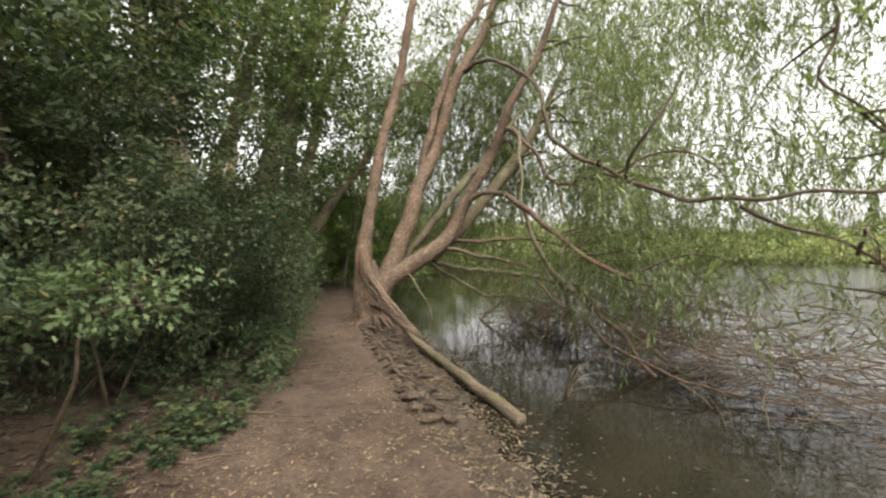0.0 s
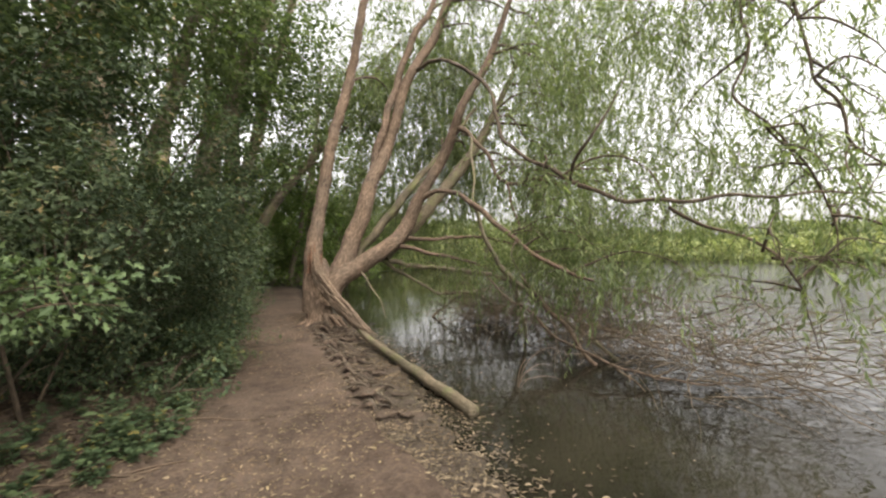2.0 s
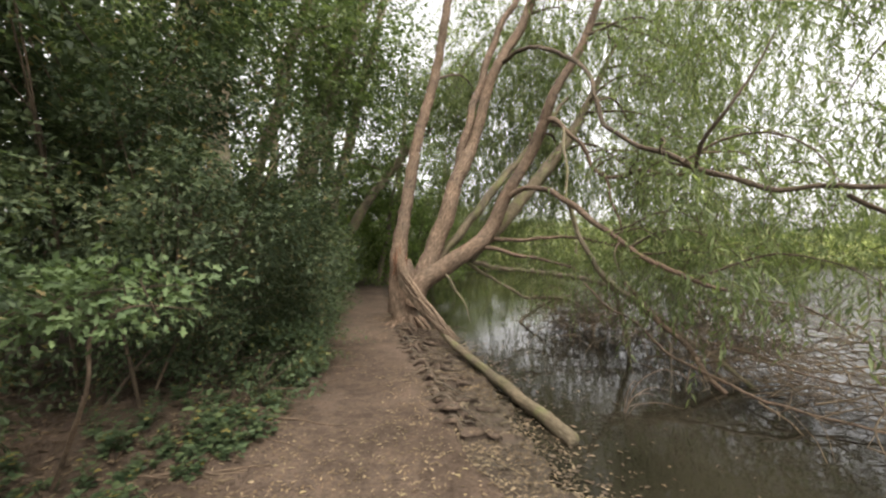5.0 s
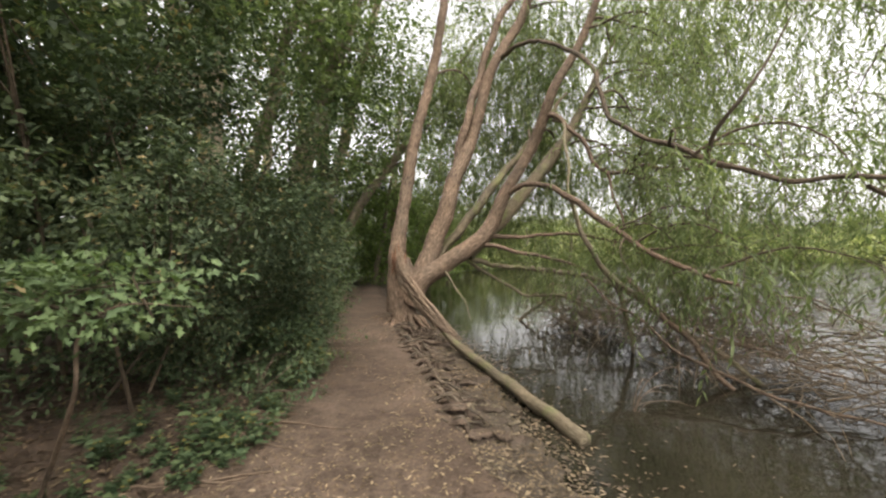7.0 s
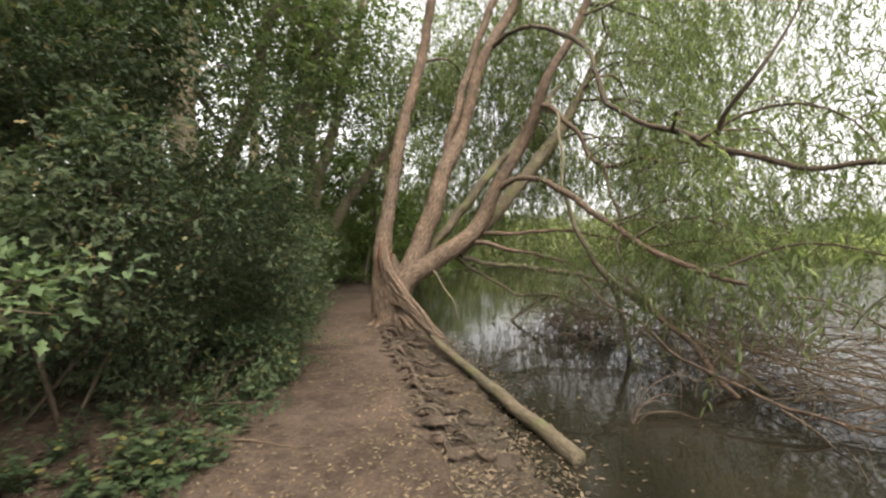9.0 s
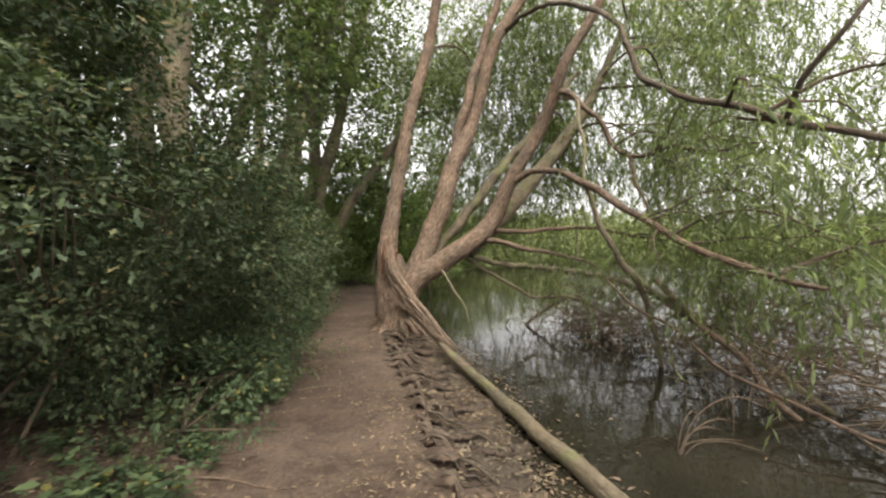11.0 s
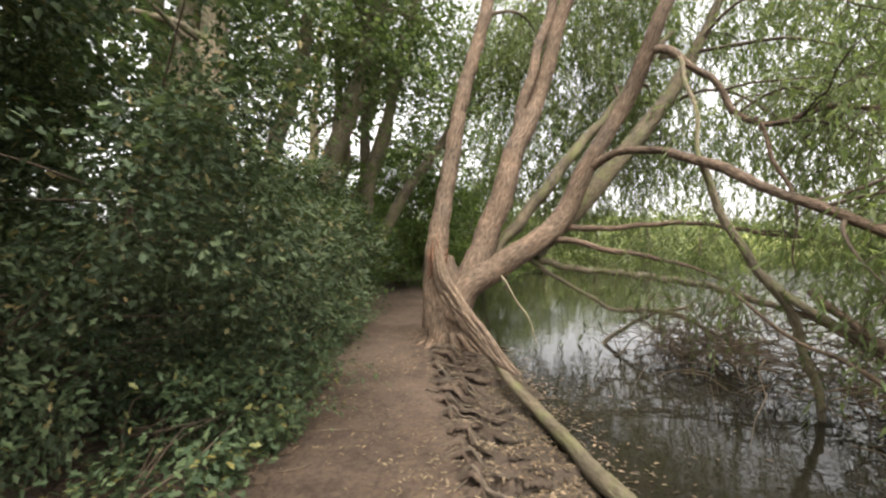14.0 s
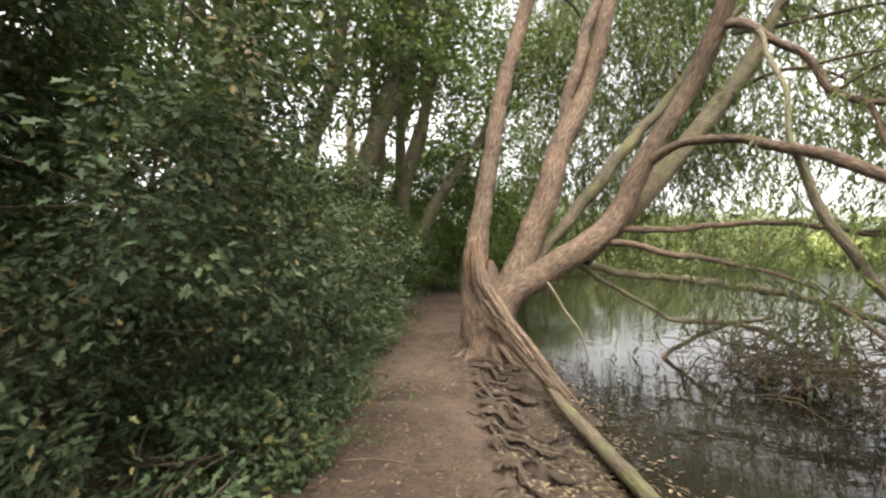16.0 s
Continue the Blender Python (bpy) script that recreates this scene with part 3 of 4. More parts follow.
    near = starts[:, 1] < 9.3
    return tubes, strands(starts[near], heads[near], ln[near], 0.05, 0.115, g), strands(starts[~near], heads[~near], ln[~near], 0.06, 0.16, g)


g = np.random.default_rng(3)
carrier_tubes, (near_shoots, near_leaves), (back_shoots, back_leaves) = willow_crown(g)
V, F, U = joined(carrier_tubes)
tagged(under(part("twig", mesh_of("twig", V, F, U), TWIG, smooth=True, label="thin dark drooping twigs"), willow), kind="stuff")
for shoots, foliage in ((near_shoots, near_leaves), (back_shoots, back_leaves)):
    V, F, U = joined(shoots)
    tagged(under(part("shoot", mesh_of("shoot", V, F, U), TWIG), willow), kind="stuff")
    under(part("crown", mesh_of("crown", *foliage), WILLOW_LEAF, label="narrow pale green hanging leaves"), willow)


# ---- hedge and trees along the path ----
def blob_leaves(c, r, n, size, shape, g, inner=0.55, gaps=-0.4, low=None, lump=0.25, aspect=0.6, cluster=14):
    """Leaves round an uneven rounded mass, thick towards its skin."""
    q = max(1, n // cluster)
    u = unit(g.normal(size=(q, 3)))
    k = 1 + lump * lumps(u, 4.5, int(g.integers(1e6)))
    rad = g.uniform(inner, 1, q) ** 0.6 * k
    p = np.array(c) + u * np.array(r) * rad[:, None]
    ok = lumps(p, 3.2 / max(r) * 1.6, int(g.integers(1e6))) > gaps
    p, u = np.repeat(p[ok], cluster, 0), np.repeat(u[ok], cluster, 0)
    tilt = np.repeat(unit(g.normal(size=(ok.sum(), 3)) * 0.35 + np.array((0, 0, 1.0)) + u[::cluster] * 0.35), cluster, 0)
    off = g.normal(size=p.shape)
    off -= tilt * np.sum(off * tilt, 1, keepdims=True) * 0.75
    p = p + off * size * 0.32 * cluster ** 0.5
    ok = p[:, 2] > (low if low is not None else -0.02)
    p, u, off, tilt = p[ok], u[ok], off[ok], tilt[ok]
    m = len(p)
    axis = unit(off) * 0.9 + u * 0.4 + g.normal(size=(m, 3)) * 0.35 + np.array((0, 0, -0.12))
    face = tilt + g.normal(size=(m, 3)) * 0.35
    L = size * g.uniform(0.6, 1.3, m)
    return p, leaves(p, axis, face, L, L * aspect * g.uniform(0.8, 1.2, m), shape)


def shrub(c, r, n, size, shape, mat, g, label, name="hedge_shrub", category="shrub", low=0.1, stems=7, bark=None, gaps=-0.2, inner=0.45):
    ob = thing(name, (c[0], c[1], ground_at(c[0], c[1])), label, category, "shrubs beside the path")
    p, (V, F) = blob_leaves(c, r, n, size, shape, g, inner, gaps, low, 0.34)
    under(part("foliage", mesh_of("foliage", V, F), mat), ob)
    tubes = []
    for i in range(stems):
        base = (c[0] - 0.35 * r[0] + g.normal() * r[0] * 0.15, c[1] + g.normal() * r[1] * 0.3)
        q = p[int(g.integers(len(p)))]
        z = ground_at(*base)
        mid = ((base[0] + q[0]) / 2 + g.normal() * 0.1, (base[1] + q[1]) / 2 + g.normal() * 0.1, z + (q[2] - z) * 0.6)
        tubes.append(tube([(*base, z - 0.1, 0.016), (*mid, 0.012), (*q, 0.003)], 0.15, 6, 0.1, seed=i))
        for j in range(5):
            e = p[int(g.integers(len(p)))]
            tubes.append(tube([(*mid, 0.008), (*((np.array(mid) + e) / 2 + g.normal(size=3) * 0.08), 0.008), (*e, 0.002)], 0.2, 4, 0.05, seed=j))
    V, F, U = joined(tubes)
    under(part("stem", mesh_of("stem", V, F, U), bark or TWIG, smooth=True), ob)
    return ob


g = np.random.default_rng(5)
HEDGE = (
    ((-3.1, 1.35, 1.4), (1.2, 1.15, 1.5), 22000, 0.048, LOBED, 0.15),
    ((-2.85, 3.8, 2.0), (1.45, 1.3, 1.0), 48000, 0.052, LOBED, 0.8),
    ((-3.2, 4.4, 0.9), (1.2, 1.1, 0.95), 26000, 0.048, LOBED, 0.0),
    ((-3.3, 5.5, 1.25), (1.25, 1.4, 1.6), 40000, 0.062, LOBED, 0.0),
    ((-4.1, 7.7, 1.2), (1.3, 1.6, 1.7), 30000, 0.066, OVATE, 0.0),
    ((-4.95, 10.3, 1.2), (1.4, 1.8, 1.8), 22000, 0.072, OVATE, 0.0),
    ((-6.2, 13.5, 1.3), (1.5, 2.2, 2.0), 16000, 0.09, OVATE, 0.0),
    ((-5.0, 2.6, 2.0), (1.7, 2.2, 2.2), 12000, 0.1, OVATE, 0.0),
    ((-5.6, 6.5, 2.0), (1.7, 2.4, 2.2), 11000, 0.1, OVATE, 0.0),
    # The next two are never in view, added to shade the foreground.
    ((-3.3, -1.3, 1.5), (1.3, 1.6, 1.6), 9000, 0.08, OVATE, 0.0),
    ((-3.6, -4.2, 1.6), (1.4, 1.7, 1.7), 8000, 0.09, OVATE, 0.0),
    ((-3.6, 3.5, 3.9), (1.5, 1.3, 1.5), 24000, 0.065, OVATE, 0.8),
    ((-3.7, 1.6, 4.3), (1.4, 1.5, 1.5), 12000, 0.075, OVATE, 0.8),
    ((-4.9, 4.7, 2.3), (1.2, 1.5, 1.7), 15000, 0.085, OVATE, 0.2),
    ((-4.6, 2.6, 2.4), (1.2, 1.4, 1.8), 13000, 0.085, OVATE, 0.2),
    ((-6.2, 13.2, 3.2), (1.6, 1.6, 1.5), 12000, 0.09, OVATE, 0.8),
    ((-4.9, 15.8, 4.0), (1.3, 1.3, 1.5), 9000, 0.1, OVATE, 0.8),
    ((-8.3, 2.8, 2.0), (1.6, 2.4, 2.9), 8000, 0.2, OVATE, 0.0),
    ((-8.8, 7.4, 2.0), (1.6, 2.4, 2.9), 8000, 0.2, OVATE, 0.0),
    ((-9.4, 12.0, 2.0), (1.6, 2.6, 2.9), 8000, 0.2, OVATE, 0.0),
    ((-6.6, 5.2, 4.2), (1.7, 1.8, 1.9), 12000, 0.1, OVATE, 0.8),
    ((-5.6, 11.6, 1.9), (1.4, 1.6, 1.4), 15000, 0.08, OVATE, 0.3),
    ((-5.6, 14.8, 1.7), (1.3, 1.6, 1.5), 11000, 0.1, OVATE, 0.3),
)
for c, r, n, size, shape, low in HEDGE:
    shrub(c, r, n, size, shape, END_LEAF if c[1] > 11 else HEDGE_LEAF, g, "dense dark green hedge shrub with small lobed leaves", low=low, stems=4 if c[2] < 3 else 3)
for y in np.arange(4.2, 9.8, 0.8):
    x = float(np.interp(y, Y_PLAN, X_LEFT))
    # Paler herb leaf in place of hedge leaf, so the low shoots look lit.
    shrub((x - 0.42, y, 0.3), (0.55, 0.6, 0.55), 4200, 0.055, LOBED, HERB_LEAF, g, "low bramble and hedge shoots beside the path", "hedge_shoot", low=0.0, stems=2)
END = (((-5.0, 17.0, 2.6), (1.9, 1.6, 3.1)), ((-2.7, 19.0, 2.2), (1.8, 1.6, 2.7)), ((-6.9, 18.5, 1.3), (2.2, 2.0, 2.3)), ((-3.9, 21.5, 1.6), (2.0, 2.0, 2.6)), ((-9.0, 16.5, 2.0), (2.4, 3.0, 3.0)), ((-6.0, 25.0, 2.0), (3.4, 2.5, 3.6)), ((-3.0, 29.0, 2.0), (3.0, 2.5, 4.0)))
for c, r in END:
    shrub(c, r, 9500, 0.16, OVATE, END_LEAF, g, "fresh green bush at the bend of the path", low=0.0)


def woodland_tree(x, y, tops, r, height, g, n, spread, label, size=0.1, z_crown=4.5):
    """A leaning tree with bare stems and a loose high crown."""
    z = ground_at(x, y)
    ob = thing("woodland_tree", (x, y, z), label, "tree", "trees behind the hedge")
    for i, (tx, ty) in enumerate(tops):
        k = 0.9 ** i
        pts = [(x, y, z - 0.2, r * 1.2), (x + tx * 0.2, y + ty * 0.2, z + height * 0.2, r * k), (x + tx * 0.55, y + ty * 0.5, z + height * 0.55, r * k * 0.75), (x + tx, y + ty, z + height, r * 0.2)]
        V, F, U = tube(pts, 0.2, 12, 0.06, seed=i, kink=0.05)
        stem = under(part("trunk", mesh_of("trunk", V, F, U), GREY_BARK, smooth=True), ob)
        s = spline(pts, 0.2)
        for j in range(9):
            q = s[int(g.uniform(0.4, 0.98) * (len(s) - 1))]
            a = g.uniform(0, 6.3)
            V, F, U = tube(wander(q[:3], (math.cos(a), math.sin(a), 0.8), g.uniform(1, 2.5), q[3] * 0.4, 0.35, g), 0.2, 5, 0.05, seed=j)
            part("bough", mesh_of("bough", V, F, U), GREY_BARK, stem, smooth=True)
    tx, ty = np.mean(np.array(tops), axis=0)
    p, (V, F) = blob_leaves((x + tx * 0.7, y + ty * 0.7, z_crown + height * 0.25), (spread, spread, height * 0.45), n, size, LANCE, g, 0.1, 0.0, 3.0, 0.3)
    under(part("crown", mesh_of("crown", V, F), WOOD_LEAF), ob)
    return ob


TREES = (
    (-6.2, 11.0, ((3.4, 0.4),), 0.27, 11),
    (-5.6, 12.6, ((2.7, 0.4), (1.0, 1.4)), 0.19, 11.5),
    (-6.8, 9.8, ((3.0, 0.3),), 0.19, 11),
    (-6.1, 12.3, ((0.6, 0.5), (1.7, 0.2)), 0.16, 12),
    (-5.2, 7.6, ((-0.5, 0.2),), 0.26, 10),
    (-6.2, 7.9, ((-0.4, 0.3),), 0.25, 10),
    (-8.5, 9.0, ((0.5, 0.2),), 0.22, 12),
    (-7.0, 15.5, ((3.2, 0.2), (1.5, 0.3)), 0.2, 12),
    (-6.8, 4.2, ((0.3, 0.2),), 0.2, 10),
    (-4.6, 18.5, ((2.0, 0.5),), 0.16, 10),
    (-10.5, 18.0, ((1.0, 0.0),), 0.25, 13),
    (-5.5, 24.0, ((1.0, 0.0),), 0.2, 13),
    (-5.8, 12.7, ((6.0, 1.2),), 0.17, 9),
    (-4.4, 16.5, ((1.4, 0.3),), 0.1, 8.5),
    (-2.6, 20.5, ((1.0, 0.3),), 0.1, 8.5),
    # Last two are unseen trees, added behind the start to block skylight.
    (-5.2, -1.8, ((0.8, 0.2),), 0.2, 10),
    (-4.6, -5.5, ((1.2, 0.3),), 0.22, 11),
)
for x, y, tops, r, h in TREES:
    woodland_tree(x, y, tops, r, h, g, 9000 if x > -4.5 else 3200 if y > 13 else 4500 if y < 0 else 10500, 3.2, "tall leaning woodland tree with mossy grey trunk", 0.14)


# ---- far shore ----
def far_bush(x, y, w, h, mat, g, n=900, size=0.4):
    ob = thing("far_bush", (x, y, ground_at(x, y)), "green bushy tree on the far shore, coloured as if sunlit", "tree", "trees on the far shore")
    p, (V, F) = blob_leaves((x, y, h * 0.45), (w, w, h * 0.55), n, size, LANCE, g, 0.6, -0.9, 0.0, 0.25, 0.75)
    under(part("foliage", mesh_of("foliage", V, F), mat), ob)
    z = ground_at(x, y)
    V, F, U = tube([(x, y, z - 0.2, 0.2), (x + 0.2, y, h * 0.4, 0.14), (x, y, h * 0.8, 0.04)], 0.6, 7, 0.05)
    under(part("trunk", mesh_of("trunk", V, F, U), GREY_BARK), ob)


g = np.random.default_rng(9)
for a in np.arange(-62, 143, 4.5):
    d = 40.0 + g.uniform(0, 2)
    x, y = 30 + d * math.cos(radians(a)), 5 + d * math.sin(radians(a))
    far_bush(x, y, g.uniform(2.4, 3.6), g.uniform(2.2, 3.6), SUNLIT_FAR_LEAF, g, 1500, 0.12 + 0.005 * math.hypot(x, y))
for a in np.arange(-62, 150, 5.0):
    d = 48 + g.uniform(0, 5)
    x, y = 30 + d * math.cos(radians(a)), 5 + d * math.sin(radians(a))
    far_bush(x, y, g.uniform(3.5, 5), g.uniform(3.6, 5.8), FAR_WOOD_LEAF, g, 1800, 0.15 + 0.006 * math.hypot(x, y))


for x, y in ((0.5, 31), (4.5, 34), (9, 37), (14, 40), (-2.0, 27.5)):
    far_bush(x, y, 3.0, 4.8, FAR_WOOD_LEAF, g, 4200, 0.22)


# ---- dead brushwood in the water ----
brush = thing("brushwood_pile", (3.0, 7.6, WATER_Z), "tangle of bare brown dead branches standing in water", "brushwood", kind="stuff")
g = np.random.default_rng(12)
tubes = []
for i in range(860):
    y = g.uniform(3.6, 9.0)
    x = g.uniform(1.5, 4.5) + 0.36 * (8 - y)
    a = g.normal() * 0.9 - 0.5
    w = wander((x, y, WATER_Z + 0.05 + abs(g.normal()) * 0.45), (math.cos(a), math.sin(a), g.uniform(-0.1, 0.5)), g.uniform(0.6, 2.0), g.uniform(0.003, 0.01), 0.35, g, 0.6)
    tubes.append(tube(w, 0.16, 4, 0.08, seed=i))
for i in range(380):
    x, y = 2.3 + g.normal() * 0.6, 9.0 + g.normal() * 0.45
    a = g.uniform(0, 6.3)
    w = wander((x, y, WATER_Z + abs(g.normal()) * 0.3), (math.cos(a), math.sin(a), g.uniform(0, 1)), g.uniform(0.4, 1.2), g.uniform(0.004, 0.014), 0.5, g, 0.8)
    tubes.append(tube(w, 0.14, 4, 0.08, seed=i))
for i in range(340):
    x, y = 3.6 + g.normal() * 0.6, 6.3 + g.normal() * 0.45
    a = g.normal() * 1.0 - 1.2
    w = wander((x, y, WATER_Z + g.uniform(0.1, 1.05)), (math.cos(a), math.sin(a), g.uniform(-0.9, 0.5)), g.uniform(0.4, 1.3), g.uniform(0.003, 0.011), 0.5, g, 0.7)
    tubes.append(tube(w, 0.14, 4, 0.08, seed=i))
V, F, U = joined(tubes)
under(part("stick", mesh_of("stick", V, F, U), BRUSH_WOOD, smooth=True), brush)


# ---- fallen leaves ----
def scatter(name, n, x_range, y_range, size, label, g, choose, lift=0.006, flat=None, mat=None):
    x, y = g.uniform(*x_range, n), g.uniform(*y_range, n)
    ok = choose(x, y)
    x, y = x[ok], y[ok]
    z = (np.maximum(ground_height(x, y), WATER_Z) if flat is None else np.full(len(x), flat)) + lift
    m = len(x)
    a = g.uniform(0, 6.3, m)
    axis = np.stack([np.cos(a), np.sin(a), g.normal(size=m) * 0.18], -1)
    face = np.stack([g.normal(size=m) * 0.25, g.normal(size=m) * 0.25, np.ones(m)], -1)
    L = size * g.uniform(0.5, 1.3, m)
    V, F = leaves(np.stack([x, y, z], -1), axis, face, L, L * g.uniform(0.2, 0.5, m), OVATE)
    ob = part(name, mesh_of(name, V, F), mat or DRY_LEAF)
    return tagged(ob, label, "leaves", kind="stuff")


def on_land(x, y):
    return (x < np.interp(y, Y_PLAN, X_WATER) - 0.05) & (x > np.interp(y, Y_PLAN, X_LEFT) - 0.9) & (lumps(np.stack([x, y, 0 * x], -1), 2.0, 31) + g.normal(size=len(x)) * 0.5 > 0.1)


def on_bank(x, y):
    return (x > np.interp(y, Y_PLAN, X_RIGHT) + 0.02) & (x < np.interp(y, Y_PLAN, X_WATER) + g.gamma(1.2, 0.16, len(x)))


g = np.random.default_rng(15)
scatter("leaf_litter", 40000, (-4.5, 2.2), (-4, 10), 0.042, "dry tan willow leaves scattered over the path", g, on_land)
scatter("bank_litter", 60000, (-2.5, 2.4), (-1, 9), 0.055, "damp brown leaves thick on the muddy bank", g, on_bank, 0.006, None, BANK_LEAF)

# Dark leaf colour here carries the hedge's shade on the ground.
scatter("hedge_litter", 20000, (-5.0, -1.2), (-3, 9), 0.06, "fallen leaves under the hedge, coloured dark as if shaded", g, lambda x, y: x < np.interp(y, Y_PLAN, X_LEFT) - 0.02 + g.normal(size=len(x)) * 0.15, 0.01, None, SHADE_LITTER_LEAF)
scatter("floating_leaf", 1300, (-0.8, 3.5), (2.0, 8), 0.05, "pale fallen leaves floating near the bank", g, lambda x, y: (x > np.interp(y, Y_PLAN, X_WATER)) & (x < np.interp(y, Y_PLAN, X_WATER) + g.gamma(1.3, 0.5, len(x))), 0.004, WATER_Z, BANK_LEAF)


# ---- roots on the bank ----
g = np.random.default_rng(18)
for i, lip in enumerate(LEDGE_Y[:-1]):
    # a shelf of matted roots and soil that juts out over the hollow below it
    edge = float(np.interp(lip, Y_PLAN, X_RIGHT))
    for x0, run in ((edge - g.uniform(0.03, 0.12), g.uniform(0.25, 0.5)), (edge + g.uniform(0.3, 0.5), g.uniform(0.12, 0.35))):
        grid, rows_of = [], 9
        for k in range(15):
            u = k / 14
            x1 = x0 + run * u
            y1 = float(lip) + float(ledge_wave(x1, lip))
            top = max(ground_at(x1, y1 + 0.05), WATER_Z + 0.02) + 0.004
            jut = (0.03 + 0.05 * g.uniform()) * math.sin(math.pi * min(1, u + 0.1)) ** 0.4
            lip_t = 0.012 + 0.016 * g.uniform()
            prof = [(0.14, -0.02), (0.09, 0.004), (0.03, 0.008), (-jut * 0.7, 0.004), (-jut, -0.4 * lip_t), (-jut * 0.9, -lip_t), (-jut * 0.3, -1.3 * lip_t), (0.04, -1.6 * lip_t), (0.12, -1.8 * lip_t)]
            grid += [(x1 + g.normal() * 0.004, y1 + dy + g.normal() * 0.004, top + dz + g.normal() * 0.003) for dy, dz in prof]
        faces = [(a * rows_of + b, a * rows_of + (b + 1) % rows_of, (a + 1) * rows_of + (b + 1) % rows_of, (a + 1) * rows_of + b) for a in range(14) for b in range(rows_of)]
        under(part("root_shelf", mesh_of("root_shelf", grid, faces), SOIL, smooth=True, label="overhanging shelf of matted roots and earth"), willow)
    for j in range(5):
        y0 = float(lip) + (0.012 if j < 2 else g.normal() * 0.08)
        x0 = float(np.interp(y0, Y_PLAN, X_RIGHT)) - g.uniform(0.02, 0.16)
        run = g.uniform(0.3, 0.8) * (1.0 if j < 2 else 0.7)
        thick = g.uniform(0.012, 0.026) if j < 2 else g.uniform(0.005, 0.012)
        slant = g.normal() * (0.05 if j < 2 else 0.35)
        pts = []
        for k in np.linspace(0, 1, 7):
            x1 = x0 + run * k
            y1 = y0 + slant * run * k + float(ledge_wave(x1, y0)) + (0 if j < 2 else g.normal() * 0.02)
            z1 = max(ground_at(x1, y1 + 0.03), ground_at(x1, y1), WATER_Z - 0.03)
            r1 = thick * (1 - 0.6 * k) * g.uniform(0.8, 1.2)
            pts.append((x1, y1, z1 + (-0.5 * r1 if 0 < k < 1 else -0.03), r1))
        V, F, U = tube(pts, 0.035, 7, 0.22, seed=200 + 10 * i + j, kink=0.014)
        under(part("root", mesh_of("root", V, F, U), ROOT_BARK, smooth=True), willow)
for i, a in enumerate(np.linspace(-2.7, 0.0, 6)):
    x1, y1 = -1.58 + 0.38 * math.cos(a), 8.3 + 0.38 * math.sin(a)
    x2, y2 = -1.58 + 0.55 * math.cos(a + 0.15), 8.3 + 0.55 * math.sin(a + 0.15)
    V, F, U = tube([(-1.58, 8.3, 0.2, 0.03), (x1 * 0.8 - 0.316, y1 * 0.8 + 1.66, 0.04, 0.045), (x1, y1, -0.04, 0.04), (x2, y2, ground_at(x2, y2) - 0.03, 0.02)], 0.06, 9, 0.2, seed=240 + i)
    under(part("root", mesh_of("root", V, F, U), WILLOW_BARK, smooth=True), willow)


# ---- plants at the edge of the path ----
def herb(x, y, h, n, size, g, shape=OVATE, mat=None, label="low green nettles at the foot of the hedge"):
    z = ground_at(x, y)
    ob = thing("nettle_plant", (x, y, z), label, "plant", "herbs beside the path")
    P, A, N, tubes = [], [], [], []
    for i in range(max(2, int(n / 9))):
        w = wander((x + g.normal() * 0.04, y + g.normal() * 0.04, z - 0.02), (g.normal() * 0.35, g.normal() * 0.35, 1), h * g.uniform(0.6, 1.1), 0.005, 0.1, g, 0.3)
        tubes.append(tube(w, 0.06, 4, 0.0))
        c = spline(w, h / 7)[1:, :3]
        a = g.uniform(0, 6.3) + np.arange(len(c)) * 1.57
        for turn in (0, math.pi):
            P.append(c), A.append(np.stack([np.cos(a + turn), np.sin(a + turn), 0.15 + 0 * a], -1)), N.append(np.tile((0, 0, 1.0), (len(c), 1)) + g.normal(size=c.shape) * 0.25)
    P, A, N = np.vstack(P), np.vstack(A), np.vstack(N)
    L = size * g.uniform(0.6, 1.2, len(P))
    under(part("foliage", mesh_of("foliage", *leaves(P, A, N, L, L * 0.62, shape)), mat or HERB_LEAF), ob)
    for t in tubes:
        under(part("stalk", mesh_of("stalk", *t), HERB_LEAF), ob)


g = np.random.default_rng(22)
herb(-1.95, 3.05, 0.5, 40, 0.085, g)
herb(-1.85, 3.3, 0.3, 30, 0.08, g)
for i in range(150):
    y = 1.8 + 8 * g.uniform() ** 1.6
    x = float(np.interp(y, Y_PLAN, X_LEFT)) - abs(g.normal()) * 0.5 - 0.02
    herb(x, y, g.uniform(0.1, 0.32), int(g.integers(20, 46)), g.uniform(0.035, 0.06), g)

spray = thing("oak_sapling", (-2.65, 2.4, ground_at(-2.65, 2.4)), "young oak sapling with pale green lobed leaves", "sapling")
p, (V, F) = blob_leaves((-2.05, 1.98, 1.3), (0.8, 0.3, 0.22), 1300, 0.055, LOBED, g, 0.05, -0.5, 0.3, 0.3)
under(part("foliage", mesh_of("foliage", V, F), SPRAY_LEAF), spray)
V, F, U = tube([(-2.68, 2.4, -0.05, 0.014), (-2.45, 2.3, 0.28, 0.013), (-2.2, 2.15, 0.55, 0.012), (-1.98, 2.03, 0.85, 0.01), (-1.92, 2.0, 1.12, 0.009), (-1.7, 1.98, 1.25, 0.005), (-1.35, 1.95, 1.25, 0.002)], 0.06, 7, 0.05)
under(part("stem", mesh_of("stem", V, F, U), DEAD_WOOD, smooth=True), spray)
tubes = []
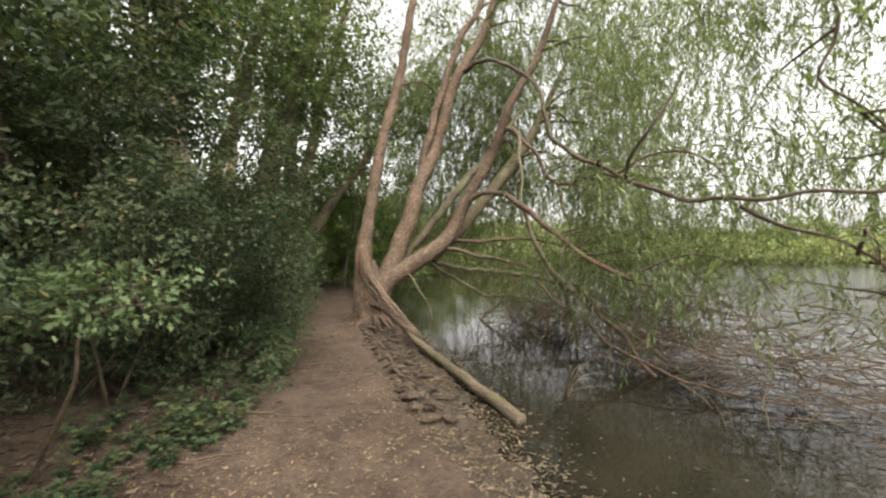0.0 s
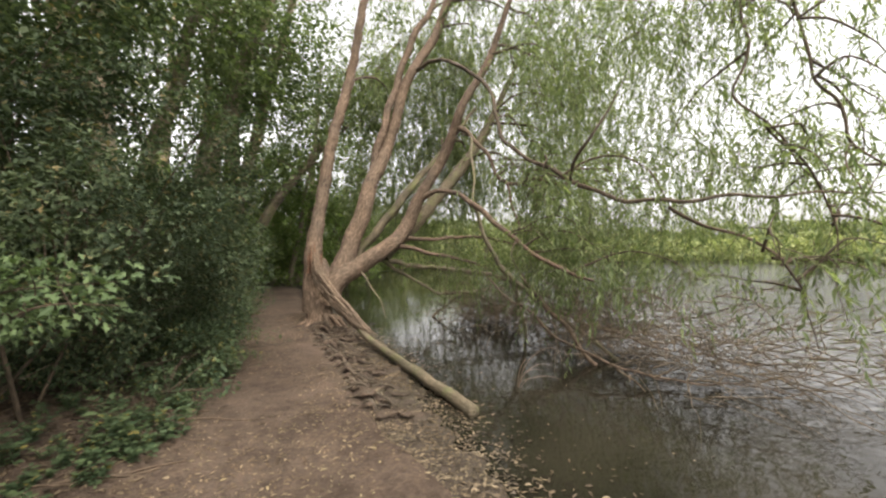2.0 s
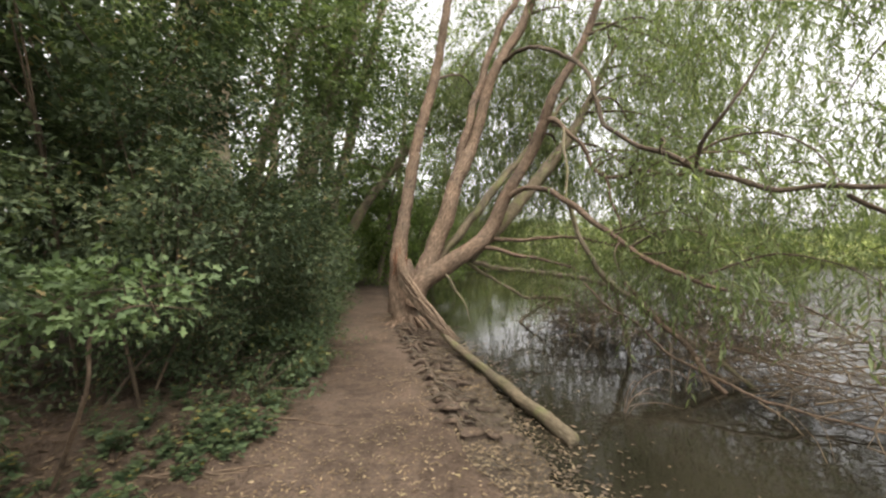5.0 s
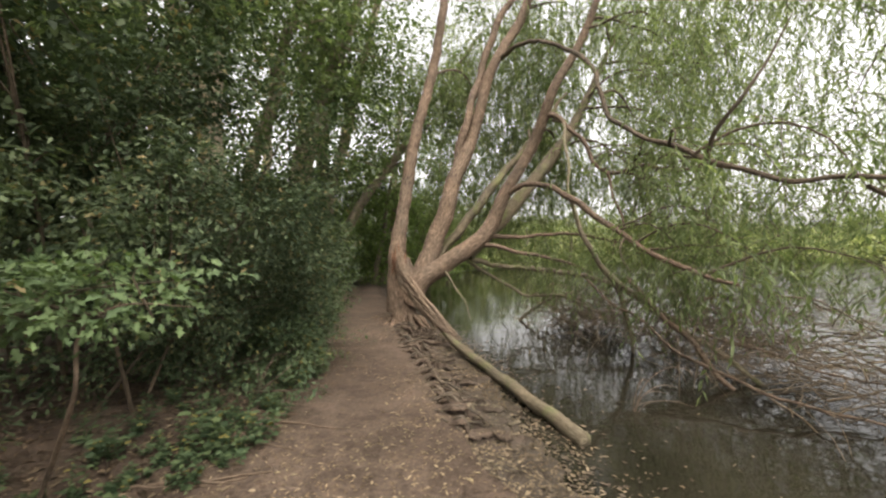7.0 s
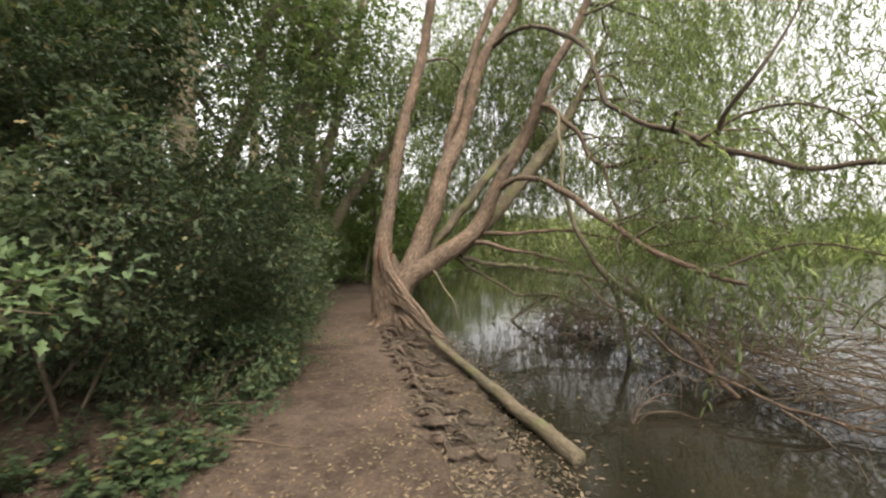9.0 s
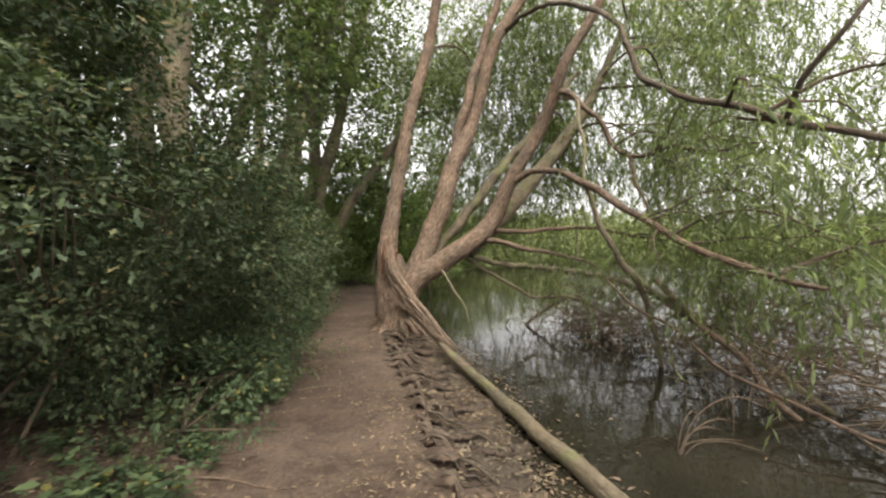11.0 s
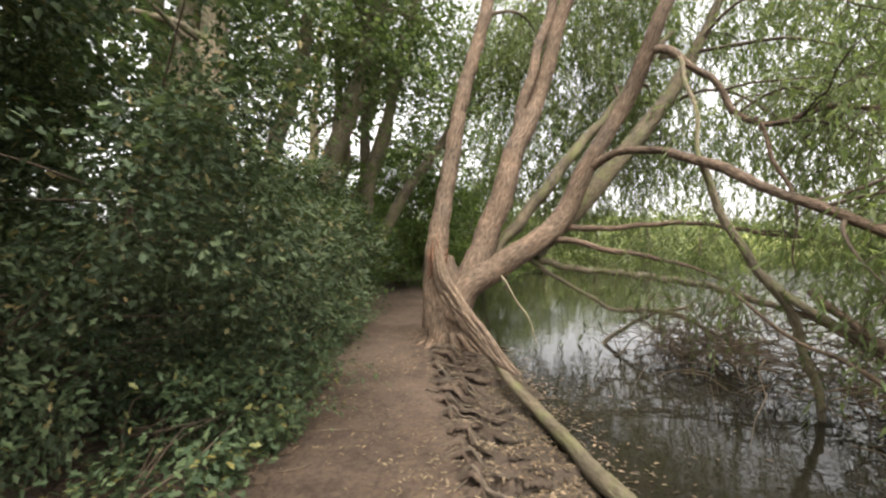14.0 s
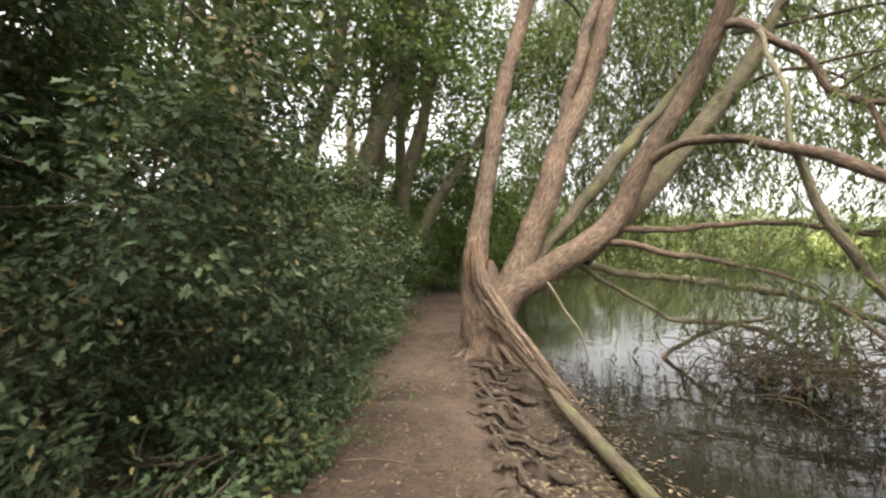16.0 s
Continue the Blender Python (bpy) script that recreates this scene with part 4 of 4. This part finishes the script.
for i in range(22):
    e = p[int(g.integers(len(p)))]
    m = np.array((-2.0 + g.normal() * 0.25, 1.98, 1.2))
    tubes.append(tube([(*m, 0.005), (*((m + e) / 2 + g.normal(size=3) * 0.03), 0.004), (*e, 0.0015)], 0.1, 4, 0.0))
V, F, U = joined(tubes)
tagged(under(part("twig", mesh_of("twig", V, F, U), TWIG), spray), kind="stuff")

# ---- sticks, dry reeds, fallen twigs ----
reeds = thing("dry_reed", (1.65, 4.6, WATER_Z), "tuft of thin dry tan stalks arching from water", "reed")
for out, rise, side in ((0.62, 0.5, -0.1), (0.55, 0.26, 0.15), (0.5, 0.16, -0.2), (0.38, 0.2, 0.05), (0.6, 0.08, 0.1), (0.18, 0.34, 0.0)):
    x, y = 1.52 + g.normal() * 0.02, 4.62 + g.normal() * 0.02
    V, F, U = tube([(x, y, WATER_Z - 0.05, 0.006), (x + 0.2 * out, y + 0.2 * side, WATER_Z + 0.62 * rise, 0.006), (x + 0.6 * out, y + 0.6 * side, WATER_Z + rise, 0.005), (x + out, y + side, WATER_Z + 0.85 * rise, 0.002)], 0.05, 6, 0.05, seed=int(out * 100), kink=0.008)
    under(part("stalk", mesh_of("stalk", V, F, U), DEAD_WOOD, smooth=True), reeds)
for i in range(26):
    y = g.uniform(2.0, 7.5)
    x = float(np.interp(y, Y_PLAN, X_LEFT)) - g.uniform(-0.15, 0.9)
    a, ln, r = g.uniform(-0.6, 0.9), g.uniform(0.2, 0.7), g.uniform(0.004, 0.011)
    pts = []
    for k in (0, 0.35, 0.7, 1):
        x1, y1 = x + ln * k * math.cos(a), y + ln * k * math.sin(a) + g.normal() * 0.015
        pts.append((x1, y1, ground_at(x1, y1) + r * 0.8, r * (1 - 0.5 * k)))
    V, F, U = tube(pts, 0.07, 6, 0.1, seed=300 + i)
    ob = part("fallen_twig", mesh_of("fallen_twig", V, F, U), DEAD_WOOD, smooth=True)
    tagged(ob, "thin dry brown twig lying on the earth", "twig", "twigs on the ground")
